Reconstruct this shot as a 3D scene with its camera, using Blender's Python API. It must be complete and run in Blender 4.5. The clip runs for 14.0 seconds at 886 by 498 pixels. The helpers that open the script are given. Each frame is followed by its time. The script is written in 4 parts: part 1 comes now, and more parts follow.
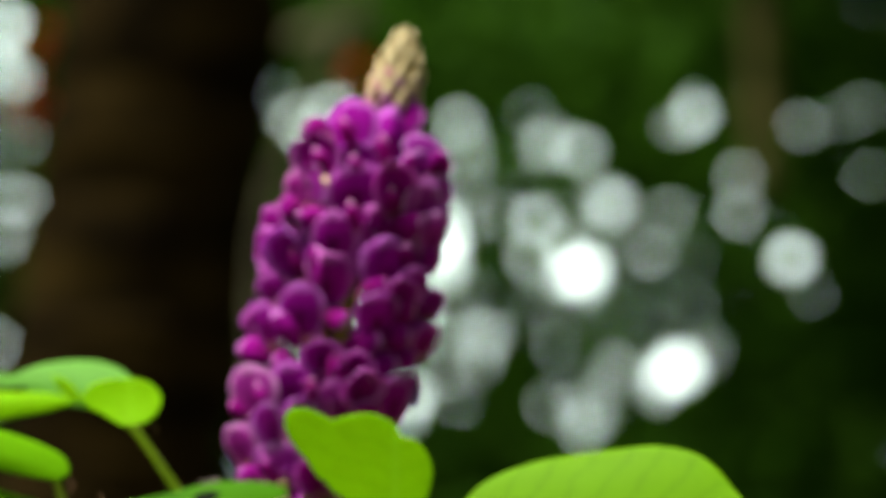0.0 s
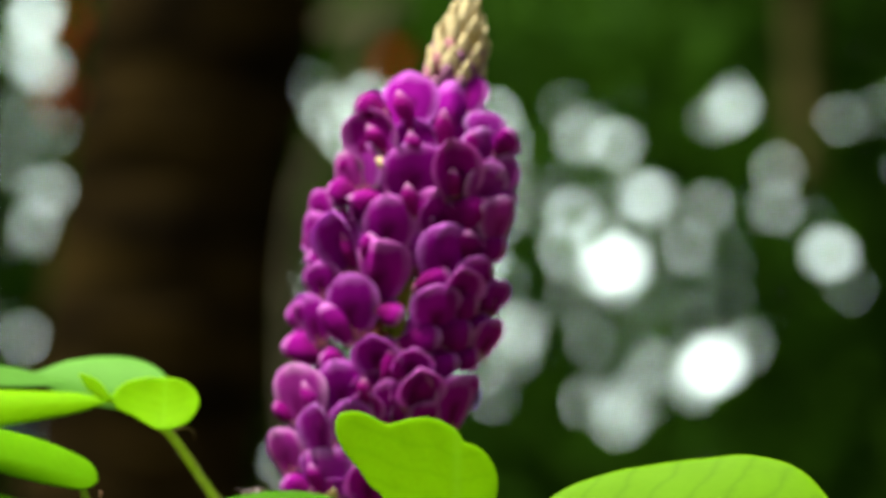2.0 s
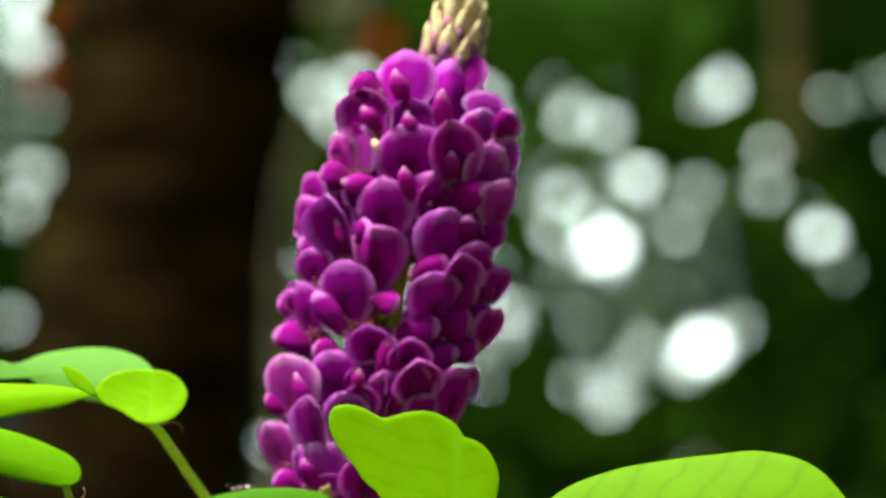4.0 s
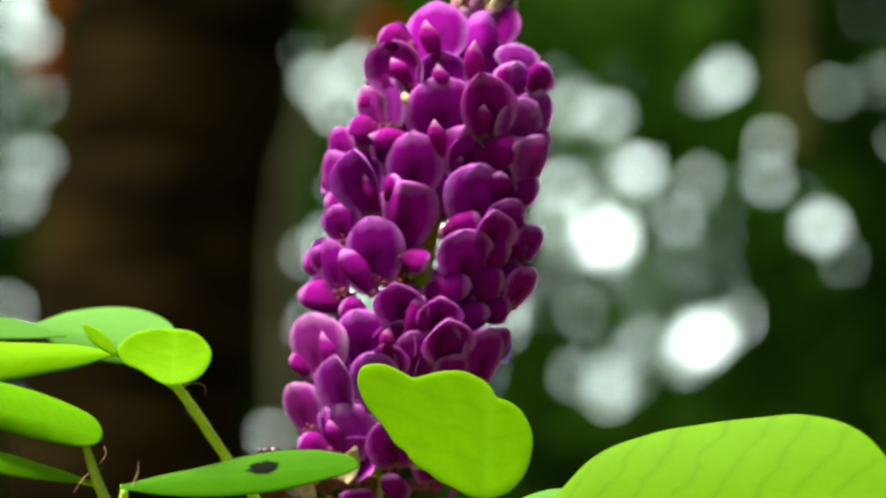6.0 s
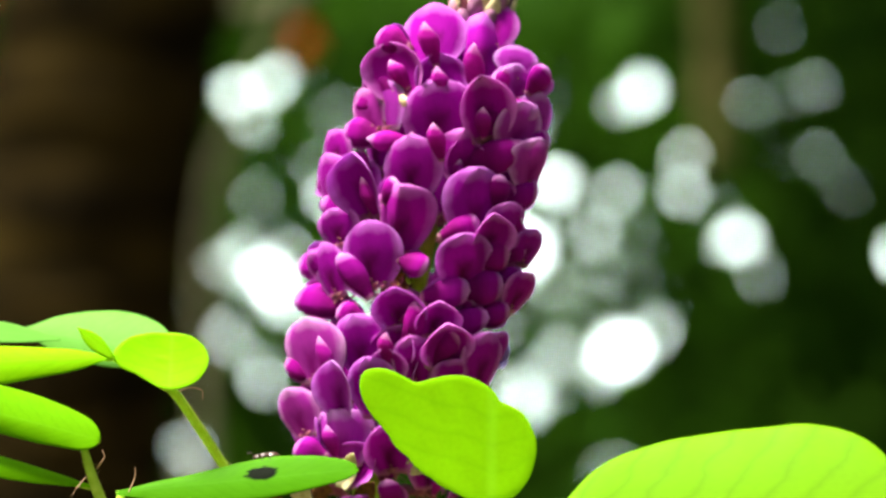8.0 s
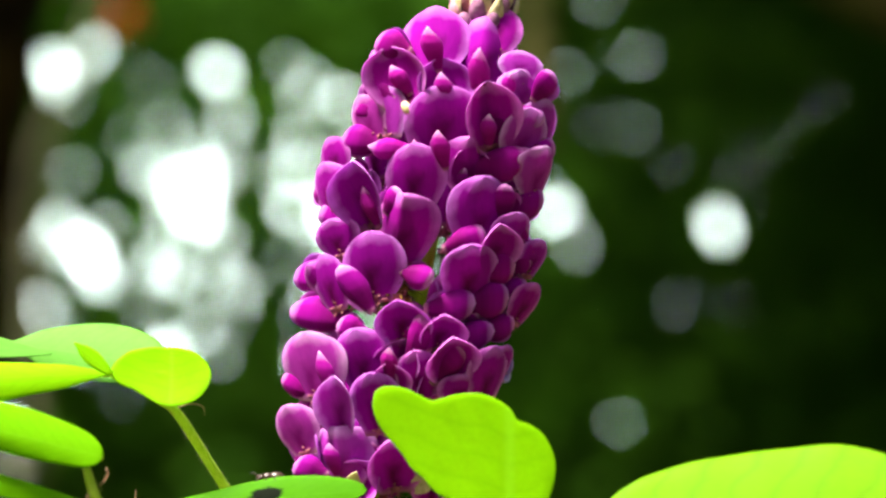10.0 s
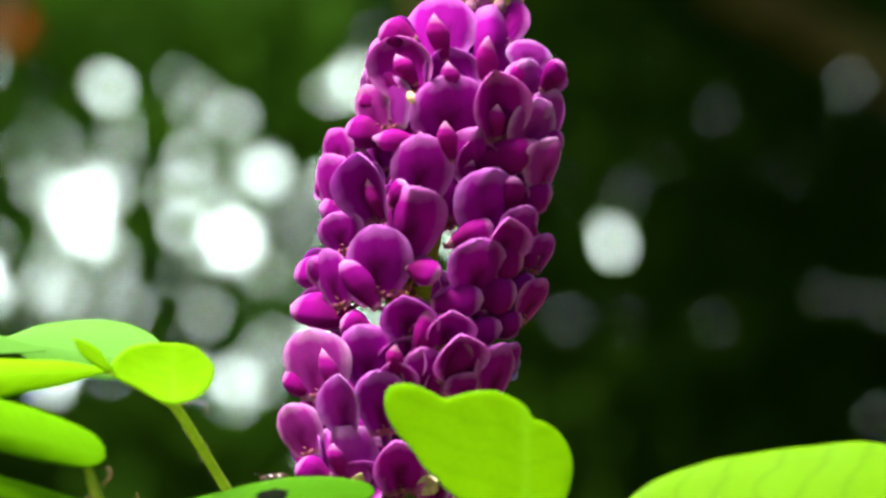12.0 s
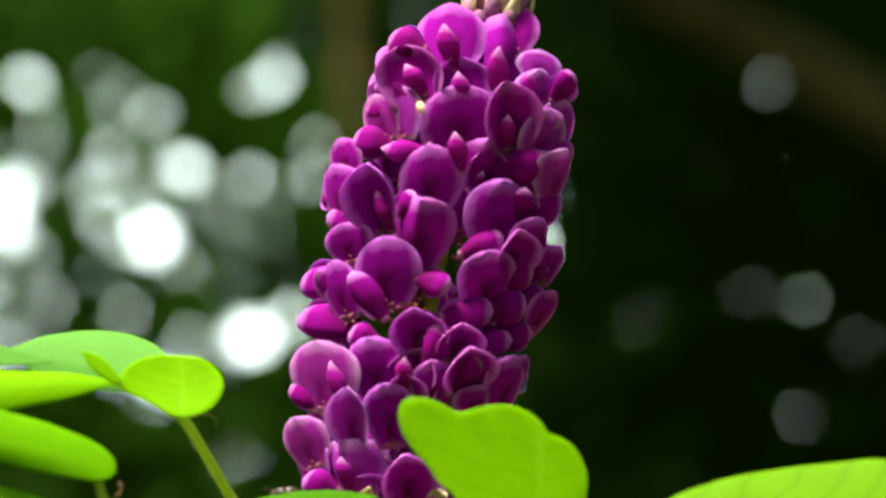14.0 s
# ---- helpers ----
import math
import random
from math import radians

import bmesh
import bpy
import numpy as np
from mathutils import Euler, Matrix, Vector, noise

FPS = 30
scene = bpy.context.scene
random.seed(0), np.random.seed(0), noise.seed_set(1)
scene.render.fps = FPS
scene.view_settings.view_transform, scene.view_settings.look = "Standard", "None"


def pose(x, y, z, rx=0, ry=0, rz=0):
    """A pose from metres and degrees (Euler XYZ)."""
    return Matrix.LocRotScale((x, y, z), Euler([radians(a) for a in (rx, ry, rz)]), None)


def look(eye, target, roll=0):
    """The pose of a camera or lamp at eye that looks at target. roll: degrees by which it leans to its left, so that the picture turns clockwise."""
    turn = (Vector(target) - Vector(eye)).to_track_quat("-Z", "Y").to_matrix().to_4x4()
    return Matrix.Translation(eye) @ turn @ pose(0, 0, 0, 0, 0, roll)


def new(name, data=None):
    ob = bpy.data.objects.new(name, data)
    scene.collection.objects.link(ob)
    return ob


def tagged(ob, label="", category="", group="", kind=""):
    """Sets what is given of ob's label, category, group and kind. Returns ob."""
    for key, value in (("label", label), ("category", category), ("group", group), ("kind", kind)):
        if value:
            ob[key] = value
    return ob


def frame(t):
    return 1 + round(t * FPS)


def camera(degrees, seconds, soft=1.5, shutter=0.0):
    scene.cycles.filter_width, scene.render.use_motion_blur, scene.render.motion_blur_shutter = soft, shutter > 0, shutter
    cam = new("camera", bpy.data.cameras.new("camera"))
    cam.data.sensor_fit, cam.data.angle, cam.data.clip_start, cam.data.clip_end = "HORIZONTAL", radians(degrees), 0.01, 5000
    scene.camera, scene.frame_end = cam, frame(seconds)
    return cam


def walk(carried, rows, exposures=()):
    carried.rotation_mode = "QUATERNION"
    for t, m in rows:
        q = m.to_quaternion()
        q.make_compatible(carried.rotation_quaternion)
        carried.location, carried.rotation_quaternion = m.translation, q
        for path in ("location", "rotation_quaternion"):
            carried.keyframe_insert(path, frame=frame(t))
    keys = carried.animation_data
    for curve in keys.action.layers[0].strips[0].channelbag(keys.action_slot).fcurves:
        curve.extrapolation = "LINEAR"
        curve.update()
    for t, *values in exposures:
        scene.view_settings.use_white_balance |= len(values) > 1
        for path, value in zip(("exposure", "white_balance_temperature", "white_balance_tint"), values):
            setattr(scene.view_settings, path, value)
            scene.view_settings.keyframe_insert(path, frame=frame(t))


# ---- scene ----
cam = camera(14.0, 14.0, soft=2.6)
PATH = [
    (0, (0.1083, -0.7400, 0.9837), (-0.1312, 1.2435, 1.0755), 0.20),
    (0.5, (0.1045, -0.7108, 0.9860), (-0.1402, 1.2723, 1.0730), 0.20),
    (1, (0.1036, -0.6969, 0.9860), (-0.1455, 1.2854, 1.0779), 0.20),
    (1.5, (0.0981, -0.6827, 0.9888), (-0.1558, 1.2992, 1.0764), 0.39),
    (2, (0.0938, -0.6754, 0.9855), (-0.1621, 1.3061, 1.0740), 0.47),
    (2.5, (0.0947, -0.6733, 0.9876), (-0.1655, 1.3077, 1.0766), 0.07),
    (3, (0.0946, -0.6660, 0.9878), (-0.1645, 1.3153, 1.0736), 0.19),
    (5.5, (0.0779, -0.6333, 0.9852), (-0.1613, 1.3510, 1.0571), 0.64),
    (6, (0.0803, -0.6318, 0.9816), (-0.1667, 1.3515, 1.0568), 0.69),
    (6.5, (0.0800, -0.6303, 0.9776), (-0.1667, 1.3527, 1.0601), 0.63),
    (7, (0.0785, -0.6310, 0.9800), (-0.1634, 1.3529, 1.0552), 0.69),
    (7.5, (0.0656, -0.6299, 0.9791), (-0.1365, 1.3581, 1.0617), 0.71),
    (8, (0.0638, -0.6277, 0.9801), (-0.1315, 1.3610, 1.0630), 0.74),
    (8.5, (0.0564, -0.6251, 0.9859), (-0.1156, 1.3663, 1.0547), 0.69),
    (9, (0.0470, -0.6207, 0.9879), (-0.0968, 1.3730, 1.0536), 0.49),
    (11.5, (0.0073, -0.5992, 0.9862), (-0.0118, 1.3994, 1.0568), 0.48),
    (12, (0.0055, -0.5949, 0.9842), (-0.0087, 1.4036, 1.0616), 0.33),
    (12.5, (0.0001, -0.5917, 0.9835), (0.0029, 1.4066, 1.0641), 0.37),
    (13, (-0.0019, -0.5912, 0.9885), (0.0059, 1.4077, 1.0539), 0.43),
    (13.5, (0.0007, -0.5908, 0.9842), (-0.0015, 1.4075, 1.0663), 0.51),
    (14, (-0.0105, -0.5896, 0.9868), (0.0251, 1.4086, 1.0624), 0.49),
]
# the exposure rises a little midway
walk(cam, [(t, look(eye, target, roll)) for t, eye, target, roll in PATH],
     exposures=[(0, 0.95), (1.5, 1.12), (2.5, 1.28), (3.2, 1.35), (6, 1.34), (7, 1.42), (8.0, 1.98), (9.2, 2.12), (11.5, 1.8), (12.5, 1.65), (14, 1.45)])
# a wide aperture, focused on the flower spike
cam.data.dof.use_dof = True
cam.data.dof.focus_distance = 0.60
cam.data.dof.aperture_fstop = 14.0

# ---------------------------------------------------------------- light
world = bpy.data.worlds.new("sky")
scene.world = world
world.use_nodes = True
wn = world.node_tree
sky = wn.nodes.new("ShaderNodeTexSky")
sky.sky_type = "NISHITA"
sky.sun_disc = False
sky.sun_elevation, sky.sun_rotation = radians(66), radians(-120)
sky.air_density, sky.dust_density, sky.ozone_density = 1.0, 6.0, 0.4
wn.nodes["Background"].inputs["Strength"].default_value = 0.075
wn.links.new(sky.outputs[0], wn.nodes["Background"].inputs[0])

sun = new("sun", bpy.data.lights.new("sun", "SUN"))
sun.data.energy, sun.data.angle, sun.data.color = 4.9, radians(14), (1.0, 0.95, 0.86)
sun.matrix_world = look((-1.6, -0.9, 5.2), (0, 0, 1))


# ---------------------------------------------------------------- materials
def material(name):
    m = bpy.data.materials.new(name)
    m.use_nodes = True
    nt = m.node_tree
    return m, nt, nt.nodes["Principled BSDF"], nt.nodes["Material Output"]


def ramp(nt, source, stops):
    r = nt.nodes.new("ShaderNodeValToRGB")
    while len(r.color_ramp.elements) < len(stops):
        r.color_ramp.elements.new(0.5)
    for e, (at, colour) in zip(r.color_ramp.elements, stops):
        e.position, e.color = at, (*colour, 1)
    nt.links.new(source, r.inputs[0])
    return r.outputs[0]


def noise_out(nt, scale, detail=4.0, vector=None, kind="Object", stretch=None):
    tc = nt.nodes.new("ShaderNodeTexCoord")
    v = vector or tc.outputs[kind]
    if stretch:
        mp = nt.nodes.new("ShaderNodeMapping")
        mp.inputs["Scale"].default_value = stretch
        nt.links.new(v, mp.inputs[0])
        v = mp.outputs[0]
    n = nt.nodes.new("ShaderNodeTexNoise")
    n.inputs["Scale"].default_value, n.inputs["Detail"].default_value = scale, detail
    nt.links.new(v, n.inputs["Vector"])
    return n.outputs[0]


def mixed(nt, kind, fac, a, b):
    m = nt.nodes.new("ShaderNodeMix")
    m.data_type, m.blend_type = "RGBA", kind
    for socket, value in ((m.inputs[0], fac), (m.inputs[6], a), (m.inputs[7], b)):
        if isinstance(value, (int, float)):
            socket.default_value = value
        elif isinstance(value, tuple):
            socket.default_value = (*value, 1)
        else:
            nt.links.new(value, socket)
    return m.outputs[2]


def bump(nt, bsdf, height, strength, distance):
    b = nt.nodes.new("ShaderNodeBump")
    b.inputs["Strength"].default_value, b.inputs["Distance"].default_value = strength, distance
    nt.links.new(height, b.inputs["Height"])
    nt.links.new(b.outputs[0], bsdf.inputs["Normal"])
    return b.outputs[0]


def see_through(nt, bsdf, out, colour, share):
    """Lets part of the light pass through a thin blade or petal."""
    tr = nt.nodes.new("ShaderNodeBsdfTranslucent")
    if isinstance(colour, tuple):
        tr.inputs[0].default_value = (*colour, 1)
    else:
        nt.links.new(colour, tr.inputs[0])
    mx = nt.nodes.new("ShaderNodeMixShader")
    mx.inputs[0].default_value = share
    nt.links.new(bsdf.outputs[0], mx.inputs[1])
    nt.links.new(tr.outputs[0], mx.inputs[2])
    nt.links.new(mx.outputs[0], out.inputs[0])


def uv_axis(nt, axis):
    tc = nt.nodes.new("ShaderNodeTexCoord")
    sp = nt.nodes.new("ShaderNodeSeparateXYZ")
    nt.links.new(tc.outputs["UV"], sp.inputs[0])
    return sp.outputs[axis]


def petal_material(name, base, eye, middle, rim, share=0.3):
    """Pale foot, a deep eye in the middle and a margin painted paler, as lit edges."""
    m, nt, bsdf, out = material(name)

    def math_node(op, a, b=0.0):
        n = nt.nodes.new("ShaderNodeMath")
        n.operation = op
        for socket, value in zip(n.inputs, (a, b)):
            if isinstance(value, (int, float)):
                socket.default_value = value
            else:
                nt.links.new(value, socket)
        return n.outputs[0]

    u, v = uv_axis(nt, 0), uv_axis(nt, 1)
    side = math_node("MULTIPLY", math_node("ABSOLUTE", math_node("SUBTRACT", u, 0.5)), 2.0)
    up = math_node("MULTIPLY", math_node("SUBTRACT", v, 0.35), 1.5)
    far = math_node("MAXIMUM", side, up)
    far = math_node("ADD", far, math_node("MULTIPLY", math_node("SUBTRACT", noise_out(nt, 5.0, 2.0, kind="UV"), 0.5), 0.3))
    # the last stop puts the light on the petal edges into the colour
    along = ramp(nt, far, [(0.04, eye), (0.42, middle), (0.66, middle), (1.0, rim)])
    along = mixed(nt, "MIX", ramp(nt, v, [(0.01, (1, 1, 1)), (0.12, (0, 0, 0))]), along, base)
    grain = noise_out(nt, 9.0, 5.0, kind="UV", stretch=(3.0, 0.6, 1.0))
    patch = noise_out(nt, 260.0, 3.0)
    col = mixed(nt, "MULTIPLY", 0.45, along, ramp(nt, grain, [(0.3, (0.72, 0.66, 0.78)), (0.7, (1.0, 1.0, 1.0))]))
    col = mixed(nt, "MULTIPLY", 0.5, col, ramp(nt, patch, [(0.35, (0.85, 0.75, 0.88)), (0.65, (1.0, 1.0, 1.0))]))
    info = nt.nodes.new("ShaderNodeObjectInfo")
    col = mixed(nt, "MULTIPLY", 0.7, col, ramp(nt, info.outputs["Random"], [(0.0, (0.88, 0.8, 1.0)), (0.5, (1, 1, 1)), (1.0, (1.0, 0.9, 0.85))]))
    nt.links.new(col, bsdf.inputs["Base Color"])
    bsdf.inputs["Roughness"].default_value = 0.65
    bsdf.inputs["Specular IOR Level"].default_value = 0.06
    bsdf.inputs["Sheen Weight"].default_value = 0.05
    bsdf.inputs["Sheen Roughness"].default_value = 0.45
    bsdf.inputs["Sheen Tint"].default_value = (0.9, 0.5, 1.0, 1)
    bump(nt, bsdf, grain, 0.5, 0.0003)
    see_through(nt, bsdf, out, col, share)
    return m


PETAL = petal_material("magenta_petal", (0.55, 0.22, 0.30), (0.17, 0.001, 0.10), (0.42, 0.004, 0.38), (0.82, 0.26, 0.84), 0.42)
WING = petal_material("deep_magenta_petal", (0.62, 0.32, 0.36), (0.20, 0.001, 0.13), (0.34, 0.002, 0.27), (0.86, 0.36, 0.80), 0.3)
BEAK = petal_material("rosy_beak_petal", (0.62, 0.32, 0.36), (0.36, 0.004, 0.24), (0.50, 0.012, 0.38), (0.92, 0.52, 0.84), 0.45)
# lighter copy of the petal: fading florets, and backlight painted into edge petals
PALE_LIT = petal_material("pale_lilac_petal", (0.66, 0.42, 0.44), (0.34, 0.01, 0.27), (0.55, 0.045, 0.50), (0.88, 0.48, 0.88), 0.5)
FADED = petal_material("faded_violet_petal", (0.5, 0.4, 0.5), (0.16, 0.06, 0.40), (0.28, 0.16, 0.56), (0.66, 0.58, 0.88))


def hairy_material(name, low, high, scale=900.0, share=0.15):
    m, nt, bsdf, out = material(name)
    col = ramp(nt, noise_out(nt, scale, 5.0), [(0.3, low), (0.7, high)])
    nt.links.new(col, bsdf.inputs["Base Color"])
    bsdf.inputs["Roughness"].default_value = 0.75
    bsdf.inputs["Specular IOR Level"].default_value = 0.2
    bump(nt, bsdf, noise_out(nt, scale * 2.5, 3.0), 0.5, 0.0002)
    see_through(nt, bsdf, out, col, share)
    return m


CALYX = hairy_material("hairy_calyx", (0.22, 0.03, 0.10), (0.46, 0.16, 0.18))
DRY = hairy_material("dry_brown_calyx", (0.07, 0.025, 0.006), (0.22, 0.10, 0.02))
BRACT = hairy_material("straw_bract", (0.48, 0.40, 0.18), (0.82, 0.75, 0.46), share=0.3)
BUD = hairy_material("dusky_bud", (0.20, 0.07, 0.14), (0.36, 0.17, 0.28))
STEM = hairy_material("green_stem", (0.42, 0.62, 0.04), (0.56, 0.74, 0.09), share=0.5)
HAIR = hairy_material("dry_hair", (0.35, 0.2, 0.1), (0.55, 0.35, 0.2))
FUZZ = hairy_material("pale_fuzz", (0.45, 0.46, 0.2), (0.66, 0.64, 0.36), share=0.4)
POLLEN = hairy_material("pale_keel_tip", (0.7, 0.5, 0.22), (0.85, 0.72, 0.42))


def leaf_material(name, blade, vein, share, veins=9.0, rough=0.5, spot=None, lines=0.75):
    m, nt, bsdf, out = material(name)
    tc = nt.nodes.new("ShaderNodeTexCoord")
    sp = nt.nodes.new("ShaderNodeSeparateXYZ")
    nt.links.new(tc.outputs["UV"], sp.inputs[0])

    def math_node(op, a, b=0.0):
        n = nt.nodes.new("ShaderNodeMath")
        n.operation = op
        for socket, value in zip(n.inputs, (a, b)):
            if isinstance(value, (int, float)):
                socket.default_value = value
            else:
                nt.links.new(value, socket)
        return n.outputs[0]

    # side veins run forward from the midrib
    side = math_node("ABSOLUTE", math_node("SUBTRACT", sp.outputs[0], 0.5))
    wob = math_node("MULTIPLY", noise_out(nt, 6.0, 2.0, kind="UV"), 0.09)
    lane = math_node("ADD", math_node("SUBTRACT", sp.outputs[1], math_node("MULTIPLY", side, 0.32)), wob)
    saw = math_node("ABSOLUTE", math_node("SUBTRACT", math_node("FRACT", math_node("MULTIPLY", lane, veins)), 0.5))
    line = ramp(nt, saw, [(0.0, (1, 1, 1)), (0.06, (0.5, 0.5, 0.5)), (0.2, (0, 0, 0))])
    rib = ramp(nt, side, [(0.0, (1, 1, 1)), (0.012, (0.7, 0.7, 0.7)), (0.03, (0, 0, 0))])
    cells = noise_out(nt, 42.0, 6.0, kind="UV")
    tone = noise_out(nt, 5.0, 3.0, kind="UV")
    col = mixed(nt, "MIX", ramp(nt, tone, [(0.3, (0, 0, 0)), (0.75, (0.4, 0.4, 0.4))]), blade, tuple(c * 0.78 for c in blade))
    col = mixed(nt, "MULTIPLY", 0.18, col, ramp(nt, cells, [(0.35, (0.7, 0.75, 0.6)), (0.65, (1, 1, 1))]))
    col = mixed(nt, "MIX", math_node("MULTIPLY", line, lines), col, vein)
    col = mixed(nt, "MIX", math_node("MULTIPLY", rib, 0.2), col, tuple(min(1, c * 1.15 + 0.03) for c in blade))
    if spot:
        # one dark soft-edged mark: the ant's shadow through the blade, painted in
        su, sv, ru, rv = spot
        dx = math_node("DIVIDE", math_node("SUBTRACT", sp.outputs[0], su), ru)
        dy = math_node("DIVIDE", math_node("SUBTRACT", sp.outputs[1], sv), rv)
        far = math_node("SQRT", math_node("ADD", math_node("MULTIPLY", dx, dx), math_node("MULTIPLY", dy, dy)))
        far = math_node("ADD", far, math_node("MULTIPLY", math_node("SUBTRACT", noise_out(nt, 14.0, 3.0, kind="UV"), 0.5), 0.9))
        col = mixed(nt, "MIX", ramp(nt, far, [(0.75, (1, 1, 1)), (1.05, (0, 0, 0))]), col, (0.003, 0.007, 0.001))
    nt.links.new(col, bsdf.inputs["Base Color"])
    bsdf.inputs["Roughness"].default_value = rough
    bsdf.inputs["Specular IOR Level"].default_value = 0.05
    bump(nt, bsdf, math_node("SUBTRACT", math_node("MULTIPLY", cells, 0.4), line), 0.08, 0.0002)
    see_through(nt, bsdf, out, col, share)
    return m


LEAF = leaf_material("bright_leaf", (0.29, 0.65, 0.001), (0.22, 0.53, 0.001), 0.55, lines=0.4)
LEAF_BROAD = leaf_material("broad_leaf", (0.17, 0.41, 0.001), (0.10, 0.27, 0.001), 0.5, veins=9.0, lines=0.45)
# these two blades are coloured darker to stand for their shaded sides
LEAF_SIDE_SHADED = leaf_material("side_leaf", (0.20, 0.54, 0.001), (0.14, 0.41, 0.001), 0.55, veins=14.0, lines=0.3)
LEAF_ANT_SHADOW = leaf_material("spotted_leaf", (0.075, 0.28, 0.001), (0.05, 0.21, 0.001), 0.45, veins=14.0, lines=0.3, spot=(0.62, 0.60, 0.19, 0.075))
LEAF_BACK = leaf_material("dull_leaf", (0.16, 0.43, 0.06), (0.11, 0.33, 0.045), 0.45, veins=12.0, lines=0.25)


def plain_leaf_material(name, low, high, share):
    m, nt, bsdf, out = material(name)
    geo = nt.nodes.new("ShaderNodeNewGeometry")
    col = ramp(nt, geo.outputs["Random Per Island"], [(0.0, low), (1.0, high)])
    col = mixed(nt, "MULTIPLY", 0.5, col, ramp(nt, noise_out(nt, 30.0, 4.0), [(0.3, (0.5, 0.55, 0.45)), (0.7, (1, 1, 1))]))
    nt.links.new(col, bsdf.inputs["Base Color"])
    bsdf.inputs["Roughness"].default_value = 0.7
    bsdf.inputs["Specular IOR Level"].default_value = 0.04
    see_through(nt, bsdf, out, col, share)
    return m


BUSH = plain_leaf_material("bush_leaf", (0.016, 0.056, 0.003), (0.046, 0.13, 0.006), 0.42)
SCREEN_LEAF = plain_leaf_material("canopy_leaf", (0.025, 0.06, 0.012), (0.05, 0.11, 0.02), 0.2)
REDBLOOM = plain_leaf_material("red_blossom", (0.5, 0.04, 0.015), (0.62, 0.09, 0.03), 0.4)


def bark_material(name, low, high, ring):
    m, nt, bsdf, out = material(name)
    rough = noise_out(nt, 9.0, 8.0, stretch=(1, 1, 2.5))
    fine = noise_out(nt, 60.0, 6.0)
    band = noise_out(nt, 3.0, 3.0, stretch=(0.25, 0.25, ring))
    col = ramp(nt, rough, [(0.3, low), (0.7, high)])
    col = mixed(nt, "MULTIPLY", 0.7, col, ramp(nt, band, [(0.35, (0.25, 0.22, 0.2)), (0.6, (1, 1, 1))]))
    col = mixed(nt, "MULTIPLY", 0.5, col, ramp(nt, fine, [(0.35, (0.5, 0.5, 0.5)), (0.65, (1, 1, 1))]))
    nt.links.new(col, bsdf.inputs["Base Color"])
    bsdf.inputs["Roughness"].default_value = 0.95
    bsdf.inputs["Specular IOR Level"].default_value = 0.05
    bump(nt, bsdf, rough, 0.8, 0.01)
    return m


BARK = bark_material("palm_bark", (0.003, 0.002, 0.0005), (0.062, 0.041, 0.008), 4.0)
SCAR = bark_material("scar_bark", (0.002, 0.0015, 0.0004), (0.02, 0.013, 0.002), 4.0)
TWIG = bark_material("twig_bark", (0.08, 0.085, 0.024), (0.18, 0.17, 0.055), 4.0)
PALE_TWIG = bark_material("pale_twig_bark", (0.11, 0.11, 0.06), (0.24, 0.23, 0.13), 4.0)


def ground_material():
    m, nt, bsdf, out = material("leaf_litter_soil")
    big = noise_out(nt, 0.8, 6.0)
    small = noise_out(nt, 22.0, 8.0)
    col = ramp(nt, small, [(0.3, (0.035, 0.024, 0.014)), (0.55, (0.09, 0.065, 0.035)), (0.8, (0.16, 0.12, 0.06))])
    col = mixed(nt, "MIX", ramp(nt, big, [(0.45, (0, 0, 0)), (0.65, (0.7, 0.7, 0.7))]), col, (0.05, 0.09, 0.02))
    nt.links.new(col, bsdf.inputs["Base Color"])
    bsdf.inputs["Roughness"].default_value = 0.95
    bump(nt, bsdf, small, 0.8, 0.02)
    return m


def simple_material(name, colour, rough=0.5, glow=0.0):
    m, nt, bsdf, out = material(name)
    col = mixed(nt, "MULTIPLY", 0.4, colour, ramp(nt, noise_out(nt, 700.0, 3.0), [(0.3, (0.6, 0.6, 0.6)), (0.7, (1, 1, 1))]))
    nt.links.new(col, bsdf.inputs["Base Color"])
    bsdf.inputs["Roughness"].default_value = rough
    if glow:
        bsdf.inputs["Emission Color"].default_value = (*colour, 1)
        bsdf.inputs["Emission Strength"].default_value = glow
    return m


CHITIN = simple_material("dark_insect_shell", (0.035, 0.015, 0.008), 0.3)
SKYGLOW = simple_material("bright_overcast_sky", (0.82, 1.0, 0.91), 1.0, 1.85)


# ---------------------------------------------------------------- mesh tools
def part(name, bm, mat, parent=None, label="", smooth=True):
    me = bpy.data.meshes.new(name)
    bm.to_mesh(me)
    bm.free()
    me.materials.append(mat)
    if smooth:
        me.polygons.foreach_set("use_smooth", [True] * len(me.polygons))
    ob = new(name, me)
    ob.parent = parent
    if label:
        tagged(ob, label)
    return ob


def thing(name, label, category, group="", kind="", at=(0, 0, 0)):
    ob = new(name)
    ob.empty_display_size = 0.01
    ob.location = at
    return tagged(ob, label, category, group, kind)


def same_mesh(ob, parent, m):
    """One more object on ob's mesh."""
    o = new(ob.name.split(".")[0], ob.data)
    o.parent = parent
    o.matrix_basis = m
    return o


def spline(values, s):
    """A smooth curve through evenly spaced values, at s from 0 to 1."""
    n = len(values) - 1
    x = min(max(s, 0.0), 1.0) * n
    i = min(int(x), n - 1)
    f = x - i
    a, b, c, d = values[max(i - 1, 0)], values[i], values[i + 1], values[min(i + 2, n)]
    return b + 0.5 * f * (c - a + f * (2 * a - 5 * b + 4 * c - d + f * (3 * (b - c) + d - a)))


